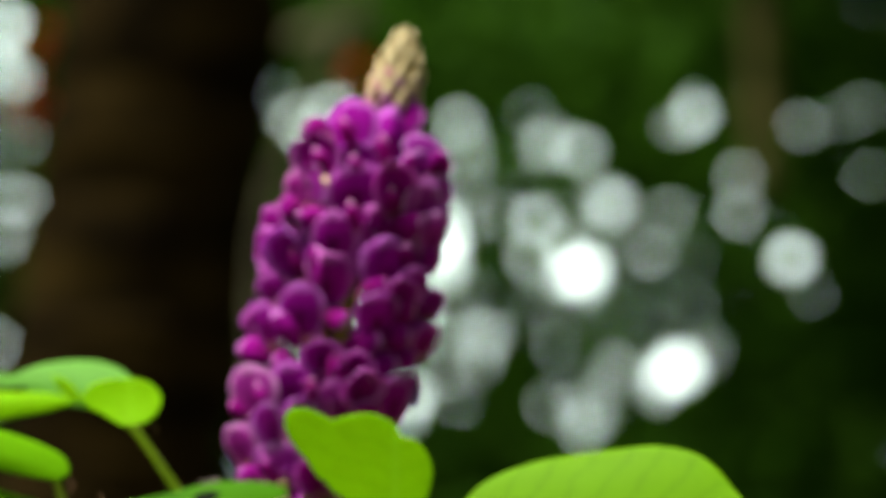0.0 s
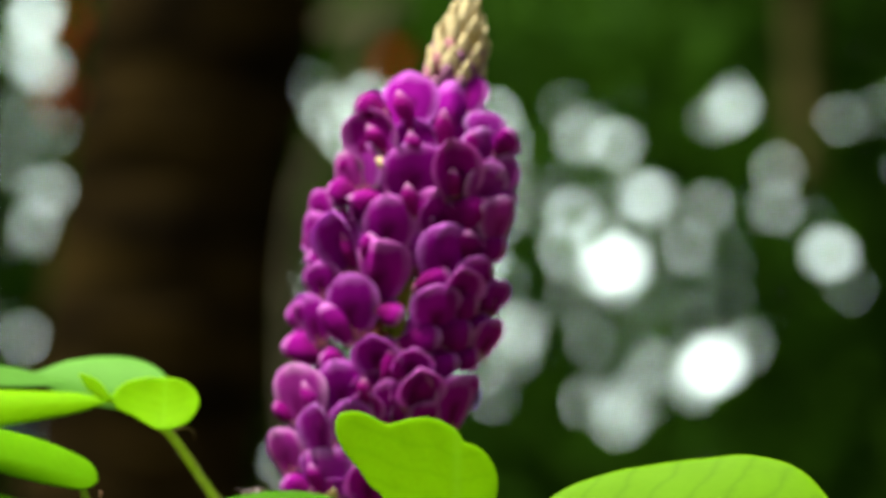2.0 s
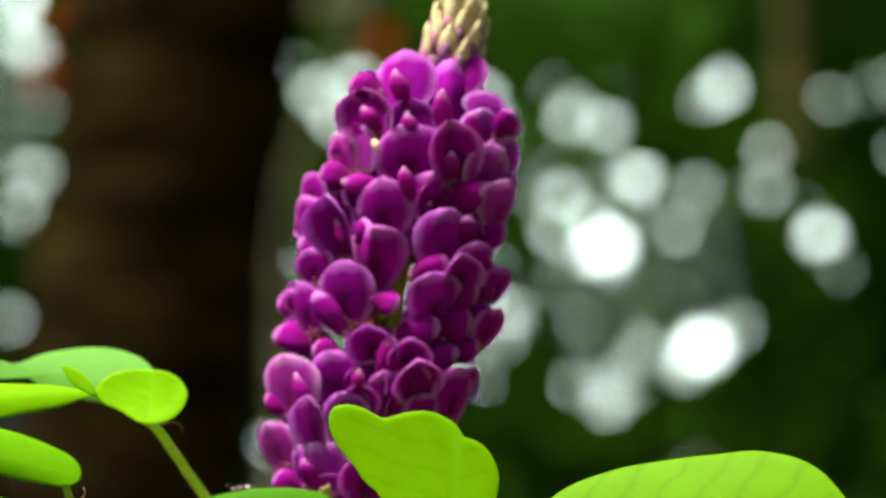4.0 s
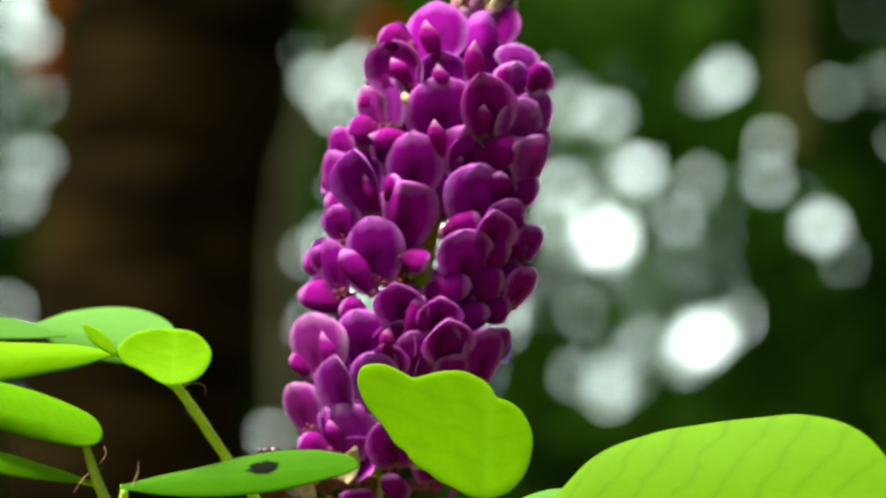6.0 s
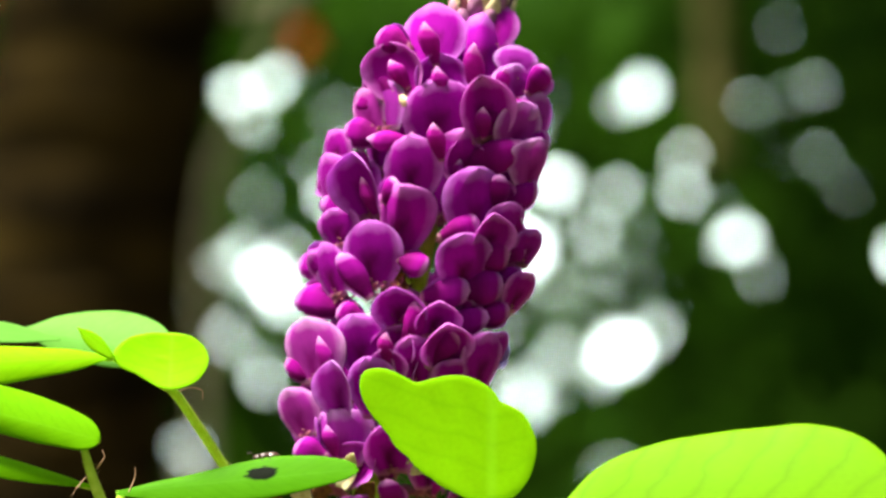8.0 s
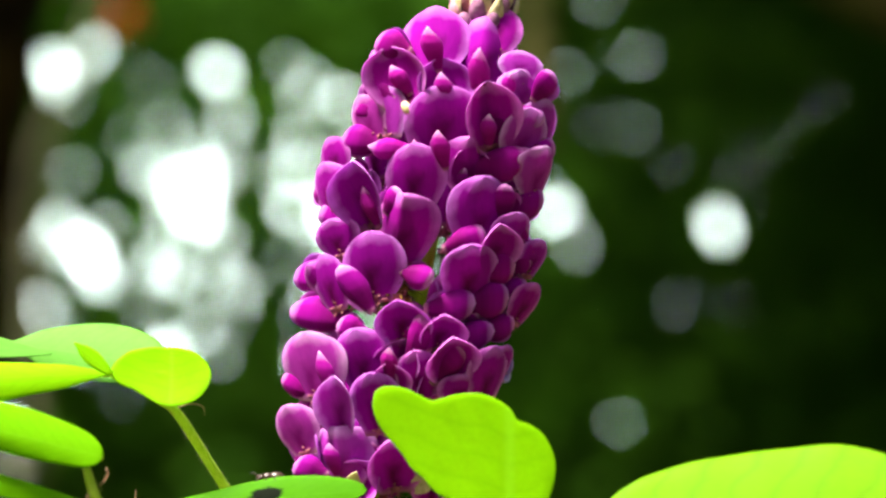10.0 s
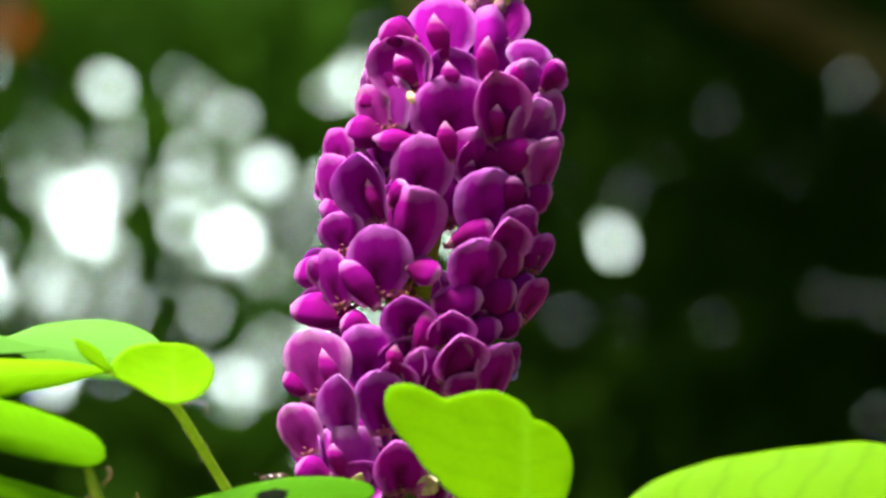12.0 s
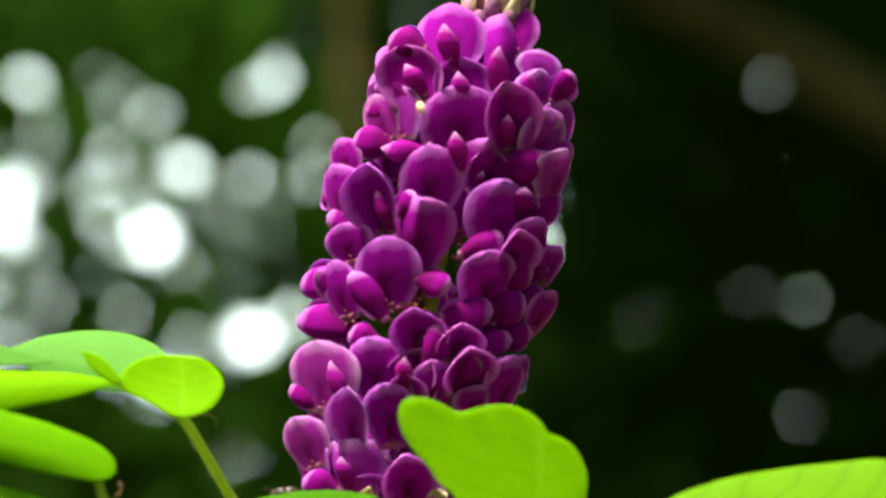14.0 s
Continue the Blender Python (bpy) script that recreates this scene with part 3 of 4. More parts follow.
def standard_petal(seed, shape):
    """A broad petal of unit size, foot at the origin: outward is y, up is z. Domed, cupped or folded along its middle."""
    rng = random.Random(seed)
    claw, full = rng.uniform(0.44, 0.58), rng.uniform(0.50, 0.62)
    point = rng.uniform(0.46, 0.58)
    lop, skew = rng.uniform(-0.10, 0.10), rng.uniform(-0.07, 0.07)
    notch = rng.uniform(0.0, 0.03)
    dome = {"d": rng.uniform(-0.27, -0.15), "c": rng.uniform(0.22, 0.36), "f": rng.uniform(-0.10, -0.02)}[shape]
    ridge = {"d": 0.04, "c": 0.04, "f": rng.uniform(-0.50, -0.38)}[shape]
    back = rng.uniform(-0.20, -0.04) if shape != "c" else rng.uniform(0.0, 0.14)
    wave, phase = rng.uniform(0.008, 0.02), rng.uniform(0, 6)

    def at(u, v):
        x = 2 * u - 1
        low = min(1.0, v / full)
        wide = claw + (1 - claw) * math.sin(math.pi / 2 * low) ** 1.1
        wide *= max(0.0, 1 - max(0.0, (v - full) / (1 - full)) ** 2.2) ** point
        grow = math.sin(math.pi / 2 * min(1.0, 0.25 + v))
        rim = max(0.0, abs(x) - 0.8) / 0.2
        px = 0.5 * x * wide * (1 + lop * x) + skew * v * v
        py = (dome * x * x + ridge * abs(x) ** 1.3) * grow * min(1.0, wide + 0.15) + back * max(0.0, v - 0.4) ** 2 * 2.2
        py += 0.022 * rim * rim * wide + wave * math.sin(phase + 5 * v + 3 * x) * abs(x) - 0.02 * math.exp(-(x / 0.07) ** 2) * (1 - v)
        pz = v - notch * math.exp(-(x / 0.25) ** 2) * v ** 6 - 0.05 * x * x * v * wide
        return px, py, pz

    return sheet(at, 20, 18, 0.014)


def wing_petals(seed, beak=False):
    """The clasped wings and keel, of unit size along z: a blunt lobe or a pointed beak with a fine seam down its outer side."""
    rng = random.Random(seed)
    bend, full = rng.uniform(-0.06, 0.06), rng.uniform(0.55, 0.68)
    bm = bmesh.new()
    uv = bm.loops.layers.uv.new("UVMap")
    nv, nu = 16, 20
    rows = []
    for j in range(nv + 1):
        s = j / nv
        swell = 0.34 + 0.66 * math.sin(math.pi / 2 * min(1.0, s / full)) ** 1.4
        swell *= max(0.0, 1 - max(0.0, (s - full) / (1 - full)) ** (1.25 if beak else 2.2)) ** (0.95 if beak else 0.55)
        c = Vector((bend * math.sin(2.6 * s), 0.14 * s * s, s))
        row = []
        for i in range(nu):
            a = 2 * math.pi * i / nu
            ca, sa = math.cos(a), math.sin(a)
            seam = 1 - 0.16 * math.exp(-((abs(a - math.pi / 2)) / 0.3) ** 2)
            lens = math.copysign(abs(sa) ** 1.5, sa) * (0.34 if sa > 0 else 0.2)
            row.append(bm.verts.new(c + Vector((0.5 * ca * swell, lens * swell * seam, 0.07 * ca * swell * s))))
        rows.append(row)
    for j in range(nv):
        for i in range(nu):
            f = bm.faces.new([rows[j][i], rows[j][(i + 1) % nu], rows[j + 1][(i + 1) % nu], rows[j + 1][i]])
            for loop, (a, b) in zip(f.loops, ((i, j), (i + 1, j), (i + 1, j + 1), (i, j + 1))):
                edge = abs(math.cos(2 * math.pi * a / nu)) ** 10
                loop[uv].uv = (0.5 + 0.44 * edge * min(1.0, 1.3 * b / nv), 0.03 + 0.98 * b / nv)
    bm.faces.new(rows[0][::-1])
    bmesh.ops.remove_doubles(bm, verts=bm.verts, dist=1e-5)
    return bm


def calyx(seed):
    """A short hairy cup with pointed teeth on a pedicel; the cup's mouth is at the origin, outward is y."""
    rng = random.Random(seed)
    bm = tube([(0, -0.0072, -0.0022), (0, -0.0045, -0.0024), (0, -0.0022, -0.0014)], [0.0004, 0.0005, 0.0008], 6, steps=3)
    tube([(0, -0.0024, -0.0014), (0, -0.0012, -0.0008), (0, 0.0002, 0.0)], [0.0006, 0.0011, 0.0012], 10, bm, steps=3)
    for k in range(5):
        a = 2 * math.pi * k / 5 + 0.3
        d = Vector((math.cos(a), 0.0, math.sin(a)))
        p = Vector((0, -0.0008, -0.0006)) + d * 0.0010
        tube([p, p + d * 0.0004 + Vector((0, 0.0010, 0)), p + d * rng.uniform(0.0005, 0.0012) + Vector((0, 0.0018, 0))], [0.0004, 0.0003, 0.00008], 5, bm, steps=3)
    for _ in range(14):
        a = rng.uniform(0, 6.28)
        d = Vector((math.cos(a), rng.uniform(0.1, 0.9), math.sin(a)))
        p = Vector((0, rng.uniform(-0.004, 0), -0.0008)) + Vector((d.x, 0, d.z)) * 0.0014
        tube([p, p + d * 0.0012, p + d * 0.002], [0.00005, 0.00004, 0.00002], 3, bm, steps=1)
    return bm


# broad petals: foot across and up the spike in mm, lean in degrees, height, width, shape (dome, cup, fold)
PETALS_TOP = [
    (-4.2, 79.2, -12, 10.6, 10.0, 'd'), (4.8, 77.8, -12, 12.0, 8.6, 'f'), (-8.0, 72.6, -21, 9.2, 8.9, 'c'), (-0.6, 72.9, -14, 8.3, 8.0, 'c'), (7.7, 68.5, -17, 10.6, 8.0, 'c'),
    (10.0, 80.7, -5, 4.6, 6.3, 'd'), (11.8, 75.5, -14, 6.7, 5.9, 'd'), (0.4, 65.6, -19, 10.6, 11.3, 'd'), (-9.6, 66.6, -20, 8.2, 6.4, 'd'), (-2.2, 56.0, -17, 9.8, 8.8, 'd'),
    (6.5, 60.5, -23, 8.6, 5.4, 'f'), (-9.0, 51.5, -22, 10.2, 7.2, 'c'), (-15.6, 51.7, -15, 8.4, 5.8, 'd'), (9.3, 51.3, -12, 11.7, 8.4, 'd'), (5.0, 84.5, -6, 8.0, 7.2, 'd')]
PETALS_MIDDLE = [
    (-3.3, 46.1, 0, 10.3, 7.2, 'f'), (-6.0, 39.7, -14, 10.2, 9.2, 'd'), (-11.8, 36.6, -26, 8.5, 4.8, 'd'), (-12.9, 45.4, -22, 5.6, 6.4, 'd'), (9.4, 42.5, -18, 9.0, 8.0, 'd'),
    (14.0, 51.0, -14, 7.2, 5.4, 'd'), (16.4, 62.0, -14, 8.2, 5.2, 'd'), (15.8, 70.5, -8, 7.6, 5.2, 'd'), (0.4, 33.8, -14, 6.5, 8.1, 'c'), (-3.9, 24.6, -18, 9.4, 8.1, 'd'),
    (-12.3, 21.4, -11, 10.0, 9.5, 'd'), (5.2, 24.5, -21, 8.1, 6.3, 'd'), (15.3, 26.3, -12, 9.4, 5.4, 'd')]
PETALS_LOW = [
    (-11.9, 11.9, -29, 7.6, 6.0, 'd'), (-4.7, 8.0, -14, 8.6, 7.1, 'f'), (-6.3, 16.7, -16, 9.0, 5.8, 'c'), (-0.4, 18.1, -20, 9.3, 7.3, 'd'), (4.1, 9.2, -18, 8.2, 8.0, 'c'),
    (9.2, 29.0, -20, 7.1, 7.7, 'c'), (11.2, 25.1, -11, 4.8, 6.1, 'd'), (0.2, 0.4, -19, 3.1, 5.9, 'd'), (6.1, 33.5, -10, 5.8, 6.7, 'c'), (0.6, 24.3, -18, 5.4, 5.8, 'c'),
    (12.1, 48.8, -10, 7.3, 5.8, 'c')]
# petals behind the outline
PETALS_EDGE = [
    (-11.4, 65.9, -35, 7.1, 4.9, 'd'), (-16.1, 58.9, -33, 5.7, 4.1, 'd'), (18.0, 48.5, -1, 6.2, 3.7, 'd'), (17.7, 40.4, 5, 6.9, 3.7, 'd'), (-12.6, 39.1, -54, 6.0, 3.9, 'd'), (17.3, 31.4, -17, 4.9, 3.9, 'd'),
    (12.6, 67.0, -8, 8.6, 6.4, 'd')]
# clasped wings: foot across and up, the way they point, length, thickness
LOBES_TOP = [
    (-10.0, 81.2, -79, 4.7, 4.6), (-10.9, 73.2, -74, 4.7, 3.5), (-11.8, 64.7, -89, 5.3, 4.9), (-5.6, 64.8, -96, 6.0, 2.9), (-17.1, 55.1, -85, 3.4, 3.9),
    (-10.4, 51.6, -89, 8.7, 5.0), (-13.5, 41.5, -96, 8.3, 4.9), (-10.8, 34.8, -92, 10.0, 5.2), (6.4, 72.0, 73, 9.8, 4.8), (13.7, 78.6, 21, 4.3, 4.0),
    (13.8, 68.0, 60, 5.5, 4.6), (7.4, 64.7, 65, 7.5, 5.2), (12.1, 58.2, -16, 4.6, 3.5), (12.8, 59.2, 69, 6.4, 4.8), (14.8, 54.2, 43, 2.7, 3.3)]
LOBES_MIDDLE = [
    (16.2, 52.0, 42, 3.0, 2.7), (15.2, 49.5, 52, 3.9, 3.8), (10.8, 47.7, 68, 5.6, 5.2), (14.5, 43.4, 53, 5.6, 4.4), (10.7, 42.3, 70, 5.7, 5.4),
    (4.8, 40.0, 71, 6.3, 4.6), (13.5, 38.1, 62, 5.1, 4.0), (8.8, 35.6, 67, 6.6, 4.2), (-1.0, 44.6, 97, 4.3, 3.8), (5.3, 50.8, 53, 5.6, 4.2),
    (-7.2, 33.7, -87, 3.7, 3.7), (2.6, 31.2, 5, 7.4, 3.5), (-13.2, 22.2, -76, 5.9, 4.3), (-8.7, 8.9, -81, 4.5, 4.2), (7.4, 29.3, 28, 6.2, 3.8),
    (-7.3, 38.7, -46, 7.1, 4.2)]
LOBES_LOW = [
    (-6.6, 54.7, 23, 3.8, 3.3), (6.0, 3.6, -31, 4.6, 3.4), (10.2, 64.4, 48, 6.2, 3.8), (4.4, 76.0, -14, 7.6, 2.9), (0.9, 64.1, -22, 5.0, 2.5),
    (-7.8, 74.8, -42, 4.3, 2.5), (-0.6, 73.9, -23, 4.8, 2.5), (7.5, 69.2, -18, 4.2, 2.3), (-8.4, 52.4, -27, 5.3, 2.3), (-0.6, 27.6, -10, 4.2, 2.3),
    (-9.5, 23.0, -24, 6.2, 2.5), (-6.0, 10.0, -20, 4.4, 2.3), (-3.8, 80.1, -22, 5.7, 2.9), (8.6, 76.9, -6, 3.9, 2.1), (-12.5, 69.8, -80, 3.5, 3.3)]


RECESS = (41.5, -8)


def flower_spike():
    root = thing("flower_spike", "tall dense spike of magenta pea-like florets with a straw-coloured bud tip", "flower")
    z = SPIKE_AXIS
    x = Vector((0, 1, 0)).cross(z).normalized()
    y = z.cross(x)
    m = Matrix((x, y, z)).transposed().to_4x4()
    m.translation = SPIKE_FOOT
    root.matrix_basis = m
    rng = random.Random(11)

    # the stalk, down to the ground
    foot = m.inverted() @ Vector((-0.075, 0.03, 0.0))
    bend = m.inverted() @ Vector((-0.045, 0.012, 0.70))
    low = Vector((-0.001, 0, -0.03))
    bm = tube([foot.lerp(bend, k / 4) for k in range(4)] + [bend.lerp(low, k / 4) for k in range(5)], [0.0045, 0.0034, 0.0026], 10)
    tube([tuple(low), (0, 0, 0.02), (0, 0, 0.06), (0.001, 0, 0.096)], [0.0026, 0.0024, 0.002, 0.0012], 10, bm)
    part("stalk", bm, STEM, root, "slender hairy green stalk")

    shapes = {k: [part("standard_petal", standard_petal(n + 10 * i, k), PETAL) for n in range(6)] for i, k in enumerate("dcf")}
    beaks = [part("wing_petals", wing_petals(k + 20, True), BEAK) for k in range(5)]
    lobes = [part("wing_petals", wing_petals(k + 30), WING) for k in range(6)]
    cups = [part("floret", calyx(k + 40), CALYX) for k in range(4)]
    patterns = shapes["d"] + shapes["c"] + shapes["f"] + beaks + lobes + cups
    # the spike is rather flat: half widths of the ring on which the florets sit
    WIDE, DEEP = 20.0, 12.5

    def place(turn, reach, h, lean, tilt, across=None):
        """The pose of a petal's foot: turn round the spike, share of the ring's radius, height; lean sideways, tilt outward."""
        a = radians(turn)
        x = across if across is not None else WIDE * reach * math.sin(a)
        spot = Matrix.Translation((x * MM, -DEEP * reach * math.cos(a) * MM, h * MM))
        return spot @ Matrix.Rotation(0.8 * a + math.pi, 4, "Z") @ Matrix.Rotation(radians(-lean), 4, "Y") @ Matrix.Rotation(radians(-tilt), 4, "X")

    def sized(wide, deep, tall):
        return Matrix.Diagonal((wide * MM, deep * MM, tall * MM, 1))

    def cup(at, out=-0.0014, up=-0.0008):
        base = same_mesh(rng.choice(cups), root, at @ Matrix.Translation((0, out, up)) @ Matrix.Scale(0.72, 4))
        base["label"] = "pinkish hairy calyx carrying a magenta floret"
        return base

    def add(pattern, base, at, size):
        return same_mesh(pattern, base, base.matrix_basis.inverted() @ at @ size)

    def side(across):
        return math.degrees(math.asin(max(-0.96, min(0.96, across / WIDE))))

    made = []
    for across, h, lean, tall, wide, shape in PETALS_TOP + PETALS_MIDDLE + PETALS_LOW + PETALS_EDGE:
        turn = side(across)
        # towards the top the petals close over the tip
        high = max(0.0, h - 62) / 20
        tilt = rng.uniform(18, 27) - 36 * high
        at = place(turn, 0.83 - 0.08 * high if h < 82 else 0.52, h, lean, tilt, across)
        base = cup(at, -0.0001, 0.0002)
        # a petal turned sideways shows narrower than it is
        wide *= (1.25 if shape == 'f' else 1.0) / max(0.62, math.cos(radians(0.8 * turn)))
        tall /= math.cos(radians(tilt))
        petal = add(rng.choice(shapes[shape]), base, at @ Matrix.Translation((0, 0, -0.10 * tall * MM)), sized(wide * 1.20, 0.5 * (wide + tall), tall * 1.12))
        # fading low petals and backlit upper edge petals take the lighter colour
        if (h < 26 and across < -4) or (h > 60 and abs(across) > 9.5):
            petal.material_slots[0].link = "OBJECT"
            petal.material_slots[0].material = PALE_LIT
        made.append((across, h, base))
    for across, h, lean, long, thick in LOBES_TOP + LOBES_MIDDLE + LOBES_LOW:
        turn = side(across + 0.5 * long * math.sin(radians(lean)))
        if thick < 3.1:
            # a beak stands before the petal of its own floret
            base = min(made, key=lambda o: math.hypot(o[0] - across, o[1] - h))[2]
            at = place(turn, 0.95 - 0.08 * max(0.0, h - 62) / 20, h, lean, 16, across) @ Matrix.Translation((0, 0, -0.3 * long * MM))
            add(rng.choice(beaks), base, at, sized(thick * 1.3, thick * 1.4, long * 1.42))
        else:
            at = place(turn, 0.92, h, lean, 10, across)
            base = cup(place(turn, 0.9, h, lean * 0.5, 10, across))
            add(rng.choice(lobes), base, at @ Matrix.Translation((0, 0, -0.35 * long * MM)), sized(thick * 1.16, thick * 1.0, long * 1.38))
            at = place(turn, 0.70, h, lean * 0.9, 12, across)
            add(rng.choice(shapes["c"]), base, at @ Matrix.Translation((0, 0, -0.2 * long * MM)), sized(thick * 1.3, thick, long * 1.08))

    # gaps through which the daylight shows: across, height, reach sideways and down
    GAPS = [(2.0, 49.0, 6.4, 11.0), (-9.3, 36.0, 4.6, 8.5)]

    def blocked(turn, reach, h):
        a = radians(turn)
        x, y = WIDE * reach * math.sin(a), -DEEP * reach * math.cos(a)
        return any(abs(x - (g - 0.12 * (y + 10))) < near and -low < h - k < 2.0 for g, k, near, low in GAPS)

    def spare(turn, reach, h, size):
        """A floret that is seen only in part: beside, behind or under the others."""
        if blocked(turn, reach, h):
            return
        lean = rng.gauss(0, 14)
        at = place(turn, reach, h, lean, rng.uniform(8, 24))
        base = cup(at)
        add(rng.choice(shapes[rng.choice("ddcf")]), base, at, sized(8.6 * size, 8.8 * size, 9.4 * size))
        if 60 < abs(turn) < 120:
            return
        at = place(turn, reach + 0.08, h - 0.6, lean + rng.gauss(0, 12), 34)
        add(rng.choice(beaks), base, at, sized(3.0 * size, 3.0 * size, 6.0 * size))

    # the far side, in a spiral
    for k in range(44):
        spare(116 + (k * 67) % 128, 0.74, 3.0 + 1.72 * k, rng.uniform(0.9, 1.1) * (1.0 if k < 38 else 0.85))
    # smaller florets deeper in the spike fill the spaces between the outer ones
    for k in range(52):
        h, turn = 4.0 + 1.38 * k, -95 + (k * 77) % 190
        if not (34 < h < 48 and -28 < turn < 16):
            spare(turn, 0.60, h, rng.uniform(0.78, 0.95))
    for k in range(40):
        h, turn = 6.0 + 1.75 * k, -80 + (k * 101) % 160
        if not (35 < h < 47 and -24 < turn < 12):
            spare(turn, 0.40, h, rng.uniform(0.8, 1.0))
    # one faded floret hangs out of the side
    at = place(72, 1.0, 31.6, 70, 10, 15.4)
    base = cup(at)
    for pattern, size in ((lobes[0], sized(4.0, 3.0, 5.0)), (shapes["c"][1], sized(4.6, 4.0, 4.4))):
        o = add(pattern, base, at, size)
        o.material_slots[0].link = "OBJECT"
        o.material_slots[0].material = FADED
    bm = bmesh.new()
    bmesh.ops.create_uvsphere(bm, u_segments=12, v_segments=8, radius=0.0008)
    for v in bm.verts:
        v.co.z *= 1.6
    part("anther", bm, POLLEN, root, "pale yellow tip").matrix_basis = m.inverted() @ Matrix.Translation((-0.0038, -0.0110, 1.0312)) @ Matrix.Rotation(radians(-25), 4, "Y")
    for o in patterns:
        bpy.data.objects.remove(o)

    # a gap with the dried remains of older florets
    for k in range(14):
        h, turn = RECESS[0] + rng.uniform(-5, 4), RECESS[1] + rng.uniform(-13, 13)
        a = radians(turn)
        q = Matrix.Translation((math.sin(a) * 0.010, -math.cos(a) * 0.0095, h * MM)) @ Matrix.Rotation(a + math.pi, 4, "Z") @ Matrix.Rotation(radians(rng.uniform(-30, 30)), 4, "X")
        o = part("dry_calyx", calyx(60 + k), DRY if k % 5 else CALYX, root, "dried brown calyx" if k % 5 else "pinkish hairy calyx")
        o.matrix_basis = q @ Matrix.Scale(rng.uniform(0.9, 1.15), 4)
    for k in range(10):
        h, turn = rng.uniform(-9, 6), rng.uniform(-120, 120)
        a = radians(turn)
        o = part("dry_calyx", calyx(80 + k), DRY if k % 2 else CALYX, root, "dried brown calyx" if k % 2 else "pinkish hairy calyx")
        o.matrix_basis = Matrix.Translation((math.sin(a) * 0.007, -math.cos(a) * 0.007, h * MM)) @ Matrix.Rotation(a + math.pi, 4, "Z") @ Matrix.Rotation(radians(rng.uniform(-40, 10)), 4, "X")

    # papery bracts hanging below the florets
    for k, (place, turn, nod) in enumerate((((-0.0246, -0.0040, 0.9608), -70, 40), ((-0.0197, -0.0100, 0.9616), -30, 25), ((-0.0162, -0.0100, 0.9633), -50, 70), ((-0.0137, -0.0120, 0.9646), 20, 10), ((-0.0112, -0.0100, 0.9617), 40, 35), ((-0.0020, -0.0100, 0.9679), 60, 60))):
        def at(u, v):
            xx = 2 * u - 1
            wd = 1.7 * math.sin(math.pi * min(1, 0.12 + 0.88 * v)) ** 0.7
            return xx * wd * MM, (0.8 * math.sin(v * 3) - 0.6 * xx * xx) * MM, v * 6.5 * MM

        o = part("bract", sheet(at, 5, 9, 0.15 * MM), DRY if k % 2 == 0 else BRACT, root, "dry brown papery bract" if k % 2 == 0 else "pale papery bract")
        o.matrix_basis = m.inverted() @ Matrix.Translation(place) @ Matrix.Rotation(radians(turn), 4, "Y") @ Matrix.Rotation(radians(nod), 4, "X")

    # the bud tip: small dusky buds below, straw bracts with long hairs above
    for k in range(30):
        t = k / 30
        a = k * 2.4
        h = 85 + 11 * t
        r = 5.4 * (1 - 0.3 * t)
        bm = bmesh.new()
        bmesh.ops.create_uvsphere(bm, u_segments=10, v_segments=8, radius=0.0015)
        for v in bm.verts:
            v.co.z *= 1.6
            v.co.x *= 0.85
        o = part("bud", bm, BUD if k % 4 else WING, root)
        o.matrix_basis = Matrix.Translation(((1.3 + math.cos(a) * r) * MM, math.sin(a) * r * MM, h * MM)) @ Matrix.Rotation(a, 4, "Z") @ Matrix.Rotation(radians(22), 4, "Y")

    def bract(k, t):
        long, half = rng.uniform(5.0, 6.8), rng.uniform(1.6, 2.2)

        def at(u, v):
            xx = 2 * u - 1
            wd = half * math.sin(math.pi * min(1, 0.15 + 0.85 * v)) ** 0.8 * (1 - v) ** 0.3
            return (0.9 * math.sin(v * 2.4) - 0.5 * xx * xx) * MM, xx * wd * MM, v * long * MM

        return sheet(at, 4, 8, 0.15 * MM)

    for k in range(34):
        t = k / 34
        a = k * 2.4 + 0.4
        h = 87 + 14.5 * t
        r = 4.7 * (1 - t ** 2.4) ** 0.65 + 0.2
        o = part("bract", bract(k, t), BRACT, root)
        o.matrix_basis = Matrix.Translation(((1.3 + math.cos(a) * r) * MM, math.sin(a) * r * MM, h * MM)) @ Matrix.Rotation(a, 4, "Z") @ Matrix.Rotation(radians(6 - 10 * t), 4, "Y")
    bm = bmesh.new()
    for k in range(70):
        a, t = rng.uniform(0, 6.28), rng.uniform(0, 1)
        r = (5.0 * (1 - t) + 1.2) * MM
        p = Vector((0.0013 + math.cos(a) * r, math.sin(a) * r, (85 + 18 * t) * MM))
        d = Vector((math.cos(a), math.sin(a), 2.2)).normalized()
        tube([p, p + d * 0.0016, p + d * 0.0032 + Vector((0, 0, 0.0006))], [0.00007, 0.00006, 0.00002], 4, bm, steps=1)
    tagged(part("bristles", bm, HAIR, root, "fine pale bristles"), kind="stuff")
    return root


flower_spike()


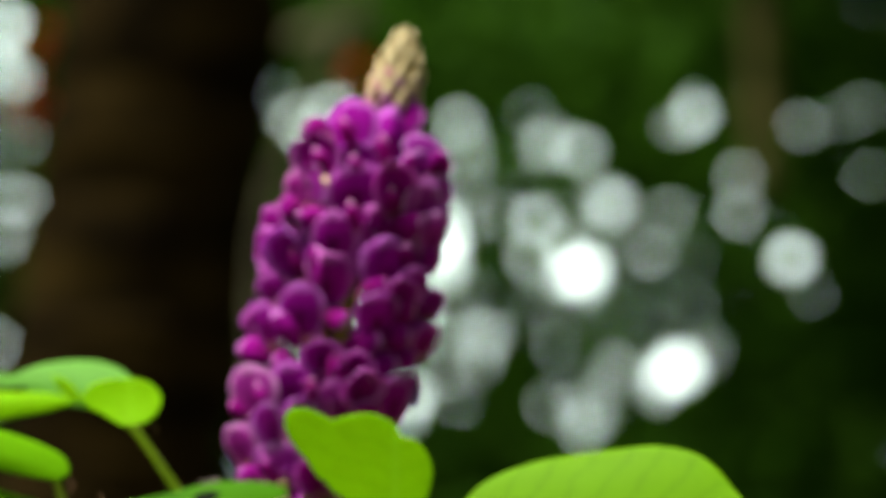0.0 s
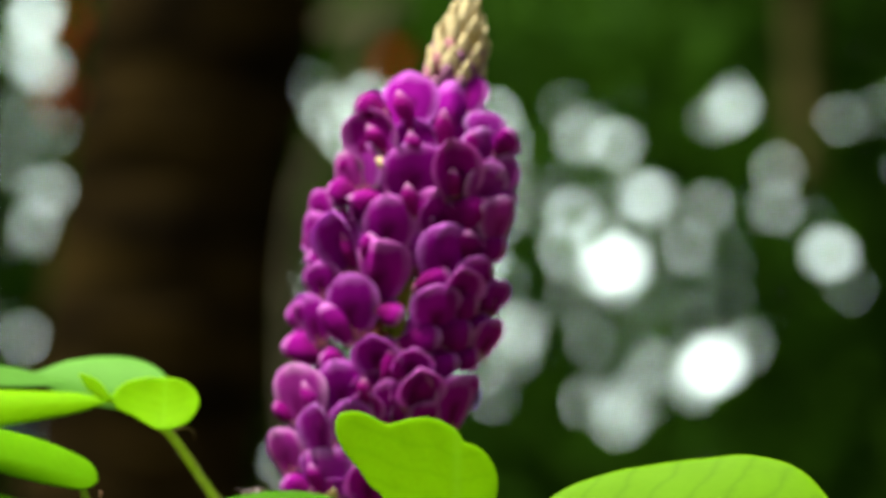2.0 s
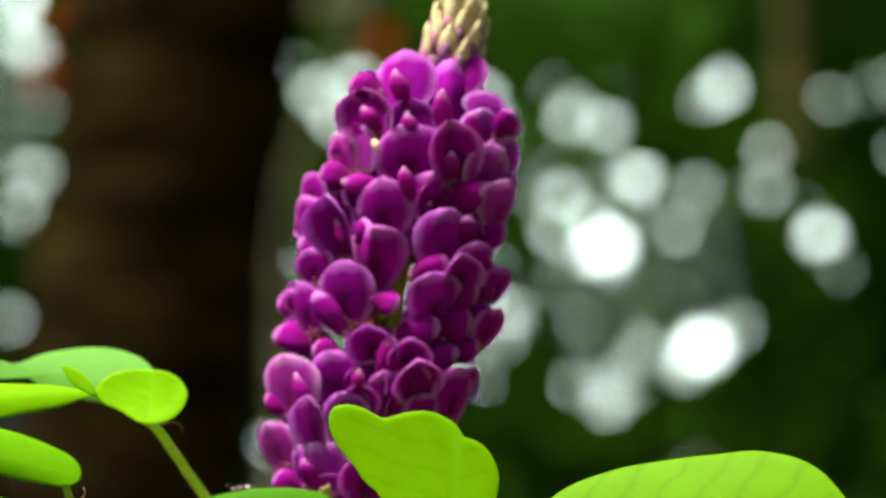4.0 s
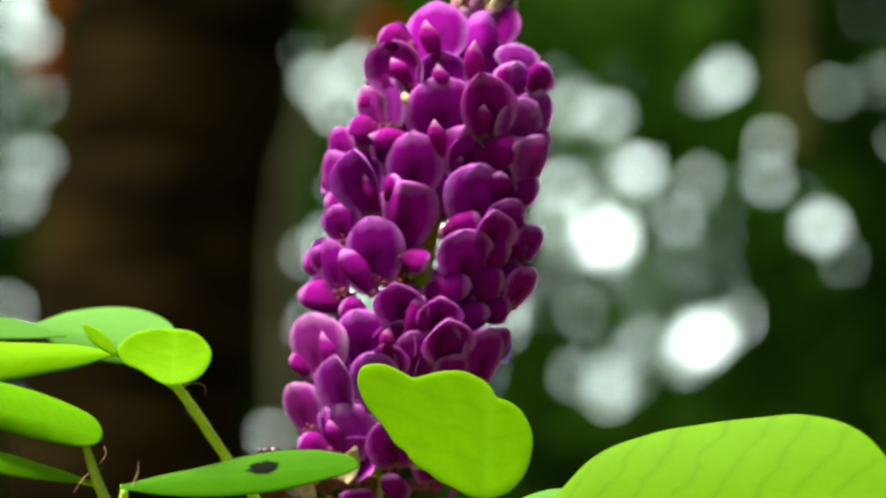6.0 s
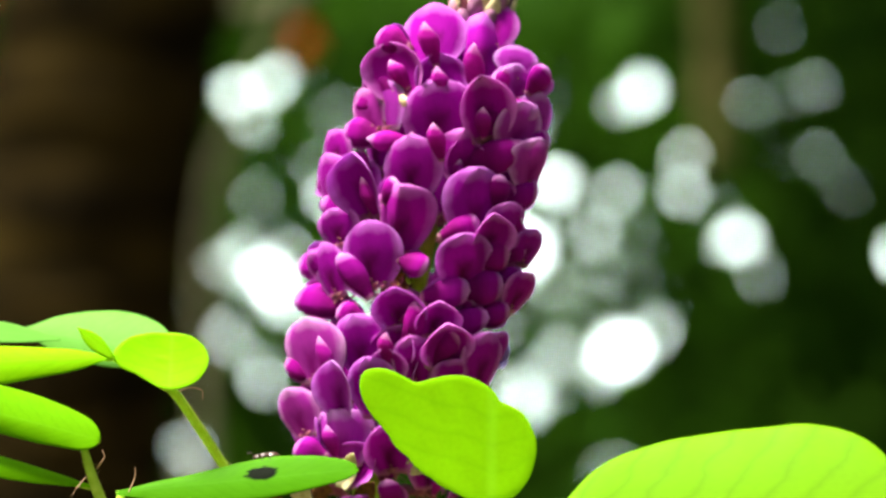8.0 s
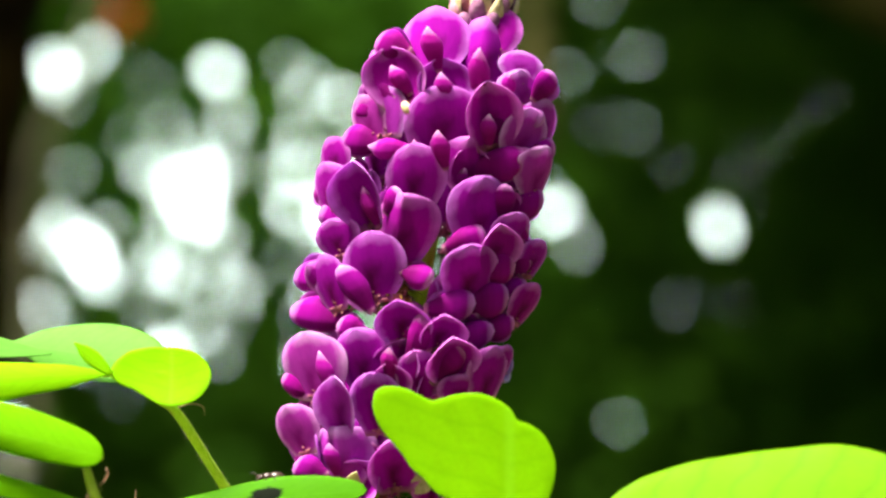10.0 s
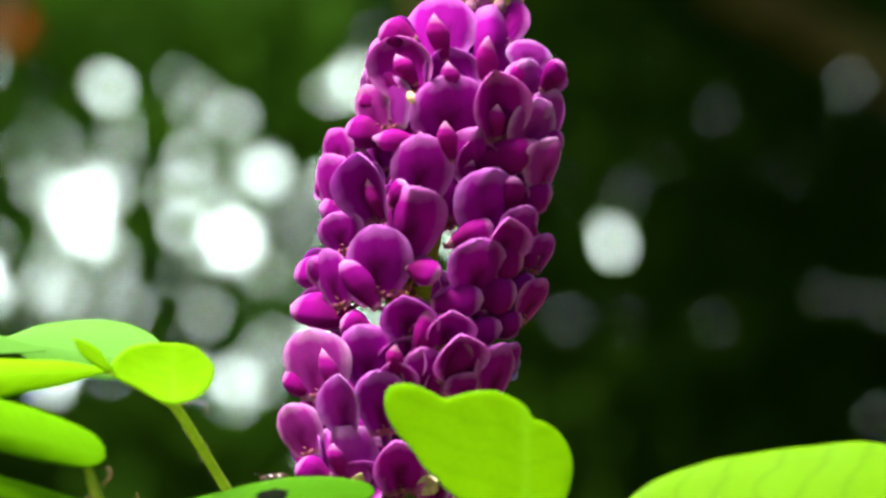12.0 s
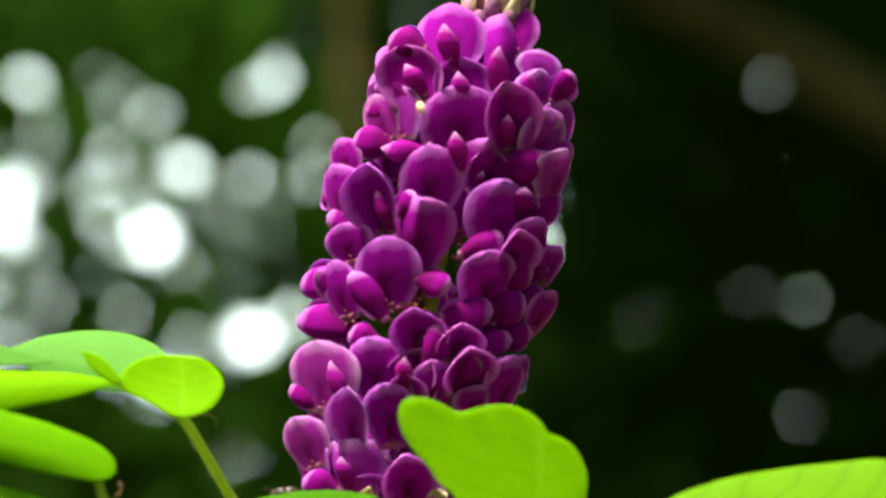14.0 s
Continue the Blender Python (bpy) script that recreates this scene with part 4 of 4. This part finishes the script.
# ---------------------------------------------------------------- leaves
def blade_leaf(base, tip, above, below, facing, parent, mat, bow=0.0, cup=0.0, thick=0.0002, nu=14, nv=30, ends=(0.0, 0.0), ribbed=True):
    """A leaf along the line base-tip. above, below: half widths in mm at even steps; facing: the way its face looks."""
    base, tip, facing = Vector(base), Vector(tip), Vector(facing).normalized()
    d = tip - base
    side = facing.cross(d).normalized()
    if side.z < 0:
        side = -side
    normal = d.cross(side).normalized()
    if normal.dot(facing) < 0:
        normal = -normal

    def at(u, v):
        x = 2 * u - 1
        wide = spline(above if x > 0 else below, v) * MM * 1.14
        # blunt, rounded ends
        if v < ends[0]:
            wide *= math.sqrt(max(0.0, 1 - (1 - v / ends[0]) ** 2))
        if 1 - v < ends[1]:
            wide *= math.sqrt(max(0.0, 1 - (1 - (1 - v) / ends[1]) ** 2))
        return base + d * v + side * (x * wide) + normal * (bow * math.sin(math.pi * v) - cup * x * x * math.sin(math.pi * v) + 0.00004 * math.sin(v * 40) * abs(x))

    bm = sheet(at, nu, nv, thick)
    leaf = part("leaf", bm, mat, parent)
    if not ribbed:
        return leaf
    n = [base + d * k / 6 + normal * (bow * math.sin(math.pi * k / 6) - 0.0004) for k in range(7)]
    part("midrib", tube(n, [0.0005, 0.00045, 0.0002], 6, steps=3), STEM, leaf, "slightly raised midrib")
    return leaf


def round_leaf(centre, radii, facing, up, parent, mat, cup=0.0, fold=0.0, thick=0.0002, rib=0.0):
    """A broad lobed leaf: radii in mm at even turns round its middle, counted from the side."""
    centre, facing = Vector(centre), Vector(facing).normalized()
    side = Vector(up).cross(facing).normalized()
    upw = facing.cross(side)
    n = len(radii)
    bm = bmesh.new()
    uv = bm.loops.layers.uv.new("UVMap")
    rings, steps = 10, 120

    def radius(k):
        f = k / steps * n
        i = int(f)
        f -= i
        a, b, c, d = [radii[(i + j) % n] for j in (-1, 0, 1, 2)]
        return b + 0.5 * f * (c - a + f * (2 * a - 5 * b + 4 * c - d + f * (3 * (b - c) + d - a)))

    big = max(radii)
    faces = []
    for sgn in (0.5, -0.5):
        mid = bm.verts.new(centre + facing * thick * sgn)
        rows = []
        for j in range(1, rings + 1):
            row = []
            for k in range(steps):
                a = 2 * math.pi * k / steps
                r = radius(k) * (j / (rings - 1) * 0.985 if j < rings else 1.0)
                x, z = r * math.cos(a), r * math.sin(a)
                lift = cup * (r / big) ** 2 - fold * abs(x - 2.0) / big + 0.12 * math.sin(x * 1.1 + z * 0.6) * j / rings
                row.append(bm.verts.new(centre + (side * x + upw * z + facing * lift) * MM + facing * thick * sgn * (0.3 if j == rings else 1.0)))
            rows.append(row)
        faces.append((mid, rows))

    def spot(v):
        q = (v.co - centre) / MM
        return 0.5 + (q.dot(side) - rib) / (2.2 * big), 0.5 + q.dot(upw) / (2.2 * big)

    def add(vs, turn):
        f = bm.faces.new(vs[::-1] if turn else vs)
        for loop in f.loops:
            loop[uv].uv = spot(loop.vert)

    for turn, (mid, rows) in enumerate(faces):
        for k in range(steps):
            k2 = (k + 1) % steps
            add([mid, rows[0][k], rows[0][k2]], turn)
            for j in range(rings - 1):
                add([rows[j][k], rows[j + 1][k], rows[j + 1][k2], rows[j][k2]], turn)
    for k in range(steps):
        k2 = (k + 1) % steps
        add([faces[0][1][-1][k], faces[1][1][-1][k], faces[1][1][-1][k2], faces[0][1][-1][k2]], 0)
    return part("leaf", bm, mat, parent)


def stem(parent, points, radii, name="stem"):
    """The last two points are the straight foot in the soil."""
    bm = tube(points[:-2], radii[:-2], 8)
    a, b, c = [Vector(p) for p in points[-3:]]
    ways = [a.lerp(b, k / 3) for k in range(3)] + [b.lerp(c, k / 3) for k in range(4)]
    tube(ways, [radii[-3], radii[-2], radii[-1]], 8, bm, steps=2)
    return part(name, bm, STEM, parent)


def stem_hairs(parent, a, b, count, seed, reach=0.0006):
    """Short pale hairs along a stretch of stem."""
    rng = random.Random(seed)
    a, b = Vector(a), Vector(b)
    d = (b - a).normalized()
    x = d.orthogonal().normalized()
    y = d.cross(x)
    bm = bmesh.new()
    for _ in range(count):
        t = rng.random()
        w = rng.uniform(0, 6.28)
        o = x * math.cos(w) + y * math.sin(w)
        p = a.lerp(b, t) + o * 0.0007
        tube([p, p + o * reach * 0.6, p + o * reach * rng.uniform(0.8, 1.2) - d * reach * 0.3], [0.000025, 0.00002, 0.00001], 3, bm, steps=1)
    tagged(part("hairs", bm, FUZZ, parent, "fine pale stem hairs"), kind="stuff")


def tendril(parent, points):
    return part("tendril", tube(points, [0.00012, 0.0001, 0.00005], 5), HAIR, parent, "dry curled brown hair")


def front_shoot():
    root = thing("leafy_shoot", "shoot with one bright yellow-green notched leaf before the flower", "plant", "leafy shoots")
    round_leaf((0.0080, -0.0400, 0.9741), [13.6, 12.9, 12.1, 10.9, 9.6, 9.9, 10.0, 10.0, 10.0, 10.0, 9.9, 9.9, 9.9, 10.1, 10.9, 15.3, 17.8, 17.1, 14.9, 12.3, 10.5, 9.7, 8.9, 8.1, 8.0, 7.9, 7.9, 7.8, 8.2, 8.7, 9.2, 10.1, 11.5, 12.7, 13.5, 14.2, 14.4, 14.4, 14.2, 14.0],
               (0.12, -1.0, 0.12), (0, 0, 1), root, LEAF, cup=0.5, fold=0.6, rib=6.5)
    stem(root, [(0.0129, -0.0400, 0.9627), (0.0129, -0.0390, 0.9565), (0.018, -0.030, 0.80), (0.0, 0.0, 0.0)], [0.0006, 0.0008, 0.0016, 0.003])


def side_shoot():
    root = thing("leafy_shoot", "leaning shoot with a fan of bright green leaves beside the flower", "plant", "leafy shoots")
    blade_leaf((-0.0706, -0.0080, 0.9912), (-0.0415, -0.0120, 0.9870), [0.2, 3.2, 5.0, 6.0, 5.9, 4.3, 0.3], [0.2, 2.2, 3.2, 3.6, 3.4, 2.4, 0.3], (0.1, -1, 0.5), root, LEAF_BACK, cup=0.001)
    blade_leaf((-0.0622, -0.0160, 0.9894), (-0.0872, -0.0200, 0.9919), [0.2, 1.0, 1.8, 2.0, 1.8, 1.2, 0.2], [0.2, 1.0, 1.6, 2.0, 2.0, 1.2, 0.2], (0.1, -1, 0.6), root, LEAF_BACK, ribbed=False)
    blade_leaf((-0.0513, -0.0260, 0.9863), (-0.0882, -0.0340, 0.9843), [0.3, 1.7, 2.4, 2.9, 3.2, 2.6, 0.3], [0.3, 1.8, 2.6, 3.4, 3.6, 2.8, 0.3], (0.05, -1, 0.45), root, LEAF, cup=0.0008)
    round_leaf((-0.0423, -0.0280, 0.9861), [7.9, 6.7, 5.3, 4.7, 5.4, 7.0, 8.3, 5.3, 4.7, 5.4, 6.4, 7.4], (0.1, -1, 0.4), (0, 0, 1), root, LEAF, cup=1.0, fold=0.5, rib=1.5)
    blade_leaf((-0.0503, -0.0300, 0.9861), (-0.0564, -0.0300, 0.9912), [0.4, 0.9, 1.2, 0.9, 0.1], [0.4, 0.9, 1.2, 0.9, 0.1], (0, -1, 0.5), root, LEAF, nv=12, nu=6)
    stem(root, [(-0.0517, -0.0250, 0.9863), (-0.0431, -0.0260, 0.9820), (-0.0401, -0.0240, 0.9796), (-0.0341, -0.0160, 0.9690), (-0.0274, -0.0080, 0.9577), (-0.05, 0.0, 0.70), (-0.06, 0.02, 0.0)],
         [0.0004, 0.0007, 0.0008, 0.0008, 0.0009, 0.0018, 0.003])
    stem_hairs(root, (-0.0401, -0.0240, 0.9796), (-0.0341, -0.0160, 0.9690), 60, 3)
    stem_hairs(root, (-0.0341, -0.0160, 0.9690), (-0.0274, -0.0080, 0.9577), 50, 4)
    tendril(root, [(-0.0404, -0.0240, 0.9806), (-0.0377, -0.0260, 0.9814), (-0.0357, -0.0270, 0.9809), (-0.0355, -0.0270, 0.9794)])
    return root


def low_shoot():
    root = thing("leafy_shoot", "low shoot with two narrow drooping green leaves", "plant", "leafy shoots")
    blade_leaf((-0.0499, -0.0420, 0.9722), (-0.0823, -0.0479, 0.9804), [2.4, 3.6, 4.4, 4.6, 4.2, 3.0, 0.3], [2.0, 2.4, 2.6, 2.5, 2.0, 1.4, 0.2], (0.1, -1, 0.4), root, LEAF_SIDE_SHADED, cup=0.001, nv=44, ends=(0.1, 0.0))
    blade_leaf((-0.0516, -0.0400, 0.9645), (-0.0821, -0.0479, 0.9716), [0.2, 0.8, 1.3, 1.6, 1.6, 1.2, 0.2], [0.2, 0.9, 1.5, 1.8, 1.8, 1.3, 0.2], (0.1, -1, 0.5), root, LEAF_SIDE_SHADED, cup=0.0005)
    stem(root, [(-0.0528, -0.0420, 0.9713), (-0.0511, -0.0410, 0.9654), (-0.0482, -0.0391, 0.9579), (-0.06, -0.01, 0.72), (-0.07, 0.0, 0.0)], [0.0006, 0.0009, 0.0010, 0.0018, 0.003])
    stem_hairs(root, (-0.0528, -0.0420, 0.9713), (-0.0482, -0.0391, 0.9579), 70, 5)
    tendril(root, [(-0.0517, -0.0410, 0.9668), (-0.0529, -0.0430, 0.9651), (-0.0544, -0.0430, 0.9630)])
    tendril(root, [(-0.0505, -0.0410, 0.9677), (-0.0490, -0.0430, 0.9694), (-0.0494, -0.0430, 0.9706)])
    return root


def ant_leaf_shoot():
    root = thing("leafy_shoot", "shoot with a narrow green leaf, the ant's shadow painted on it", "plant", "leafy shoots")
    blade_leaf((-0.0494, -0.0300, 0.9637), (-0.0090, -0.0260, 0.9681), [0.2, 1.2, 2.0, 3.0, 3.5, 2.9, 1.4], [0.6, 2.0, 2.9, 3.2, 3.0, 2.2, 1.2], (0.05, -1, 0.5), root, LEAF_ANT_SHADOW, cup=0.0004, nv=44, ends=(0.0, 0.07))
    stem(root, [(-0.0486, -0.0300, 0.9632), (-0.0496, -0.0290, 0.9571), (-0.055, -0.015, 0.75), (-0.055, -0.01, 0.0)], [0.0007, 0.0010, 0.0018, 0.003])
    tendril(root, [(-0.0471, -0.0310, 0.9638), (-0.0461, -0.0310, 0.9662), (-0.0461, -0.0310, 0.9679)])


def broad_shoot():
    root = thing("leafy_shoot", "shoot with one broad yellow-green leaf with soft side veins", "plant", "leafy shoots")
    blade_leaf((0.0231, -0.0460, 0.9605), (0.0851, -0.0520, 0.9651), [0.4, 8.6, 12.0, 13.3, 13.8, 13.6, 10.0, 0.3], [0.4, 5.5, 8.8, 10.5, 11.0, 10.2, 7.2, 0.3], (0.1, -1, 0.45), root, LEAF_BROAD, cup=0.002, nv=44)
    stem(root, [(0.0248, -0.0450, 0.9605), (0.0195, -0.0420, 0.9538), (0.03, -0.03, 0.75), (0.02, -0.01, 0.0)], [0.0008, 0.0012, 0.0018, 0.003])
    blade_leaf((0.0129, -0.0259, 0.9584), (0.0294, -0.0279, 0.9638), [0.2, 1.8, 2.4, 2.0, 0.2], [0.2, 2.4, 3.4, 2.6, 0.2], (0.1, -1, 0.7), root, LEAF_BACK)
    return root


front_shoot()
side_shoot_root = side_shoot()
low_shoot_root = low_shoot()
ant_leaf_shoot()
broad_shoot_root = broad_shoot()


# ---------------------------------------------------------------- ant
def ant():
    root = thing("ant", "small black ant on the edge of the leaf that shows its shadow", "ant")

    def ball(c, r, name):
        bm = bmesh.new()
        bmesh.ops.create_uvsphere(bm, u_segments=12, v_segments=8, radius=1.0)
        for v in bm.verts:
            v.co = Vector(c) + Vector((v.co.x * r[0], v.co.y * r[1], v.co.z * r[2]))
        return part(name, bm, CHITIN, root)

    k = 1.15
    c = Vector((-0.0246, -0.0240, 0.9696))
    ball(c + Vector((0.0006, 0, 0.0001)) * k, (0.0015, 0.0011, 0.0011), "abdomen")
    ball(c + Vector((-0.0006, 0, 0.0002)) * k, (0.0011, 0.0008, 0.0008), "thorax")
    ball(c + Vector((-0.0015, -0.0002, 0.0000)) * k, (0.0009, 0.0009, 0.0008), "head")
    for g in (-1, 0, 1):
        for s in (-1, 1):
            p = c + Vector((-0.0006 + 0.0003 * g, s * 0.0004, 0)) * k
            part("leg", tube([p, p + Vector((0.0006 * g, s * 0.0008, 0.0006)) * k, p + Vector((0.0013 * g - 0.0003, s * 0.0014, -0.0009)) * k], [0.00012, 0.0001, 0.00006], 5, steps=3), CHITIN, root)
    for s in (-1, 1):
        p = c + Vector((-0.002, s * 0.0002, 0.0002)) * k
        part("antenna", tube([p, p + Vector((-0.0006, s * 0.0002, 0.0007)) * k, p + Vector((-0.0012, s * 0.0004, 0.0004)) * k], [0.00007, 0.00006, 0.00003], 5, steps=3), CHITIN, root)


ant()


# ---------------------------------------------------------------- sway of the shoots
def motions():
    def sway(shoot, rows):
        walk(shoot, [(t, pose(0, 0, lift * MM)) for t, lift in rows])

    sway(broad_shoot_root, [(0, 0.5), (3, 0.5), (5.5, 0.1), (7, 0.0), (9, -1.1), (12, -0.9), (14, -1.2)])
    sway(low_shoot_root, [(0, 0.0), (7, 0.0), (9, 0.9), (12, 1.3), (14, 1.3)])
    sway(side_shoot_root, [(0, 0.2), (3, 0.3), (6, 0.0), (7, 0.0), (9, 0.2), (12, 0.6), (14, 0.6)])


motions()
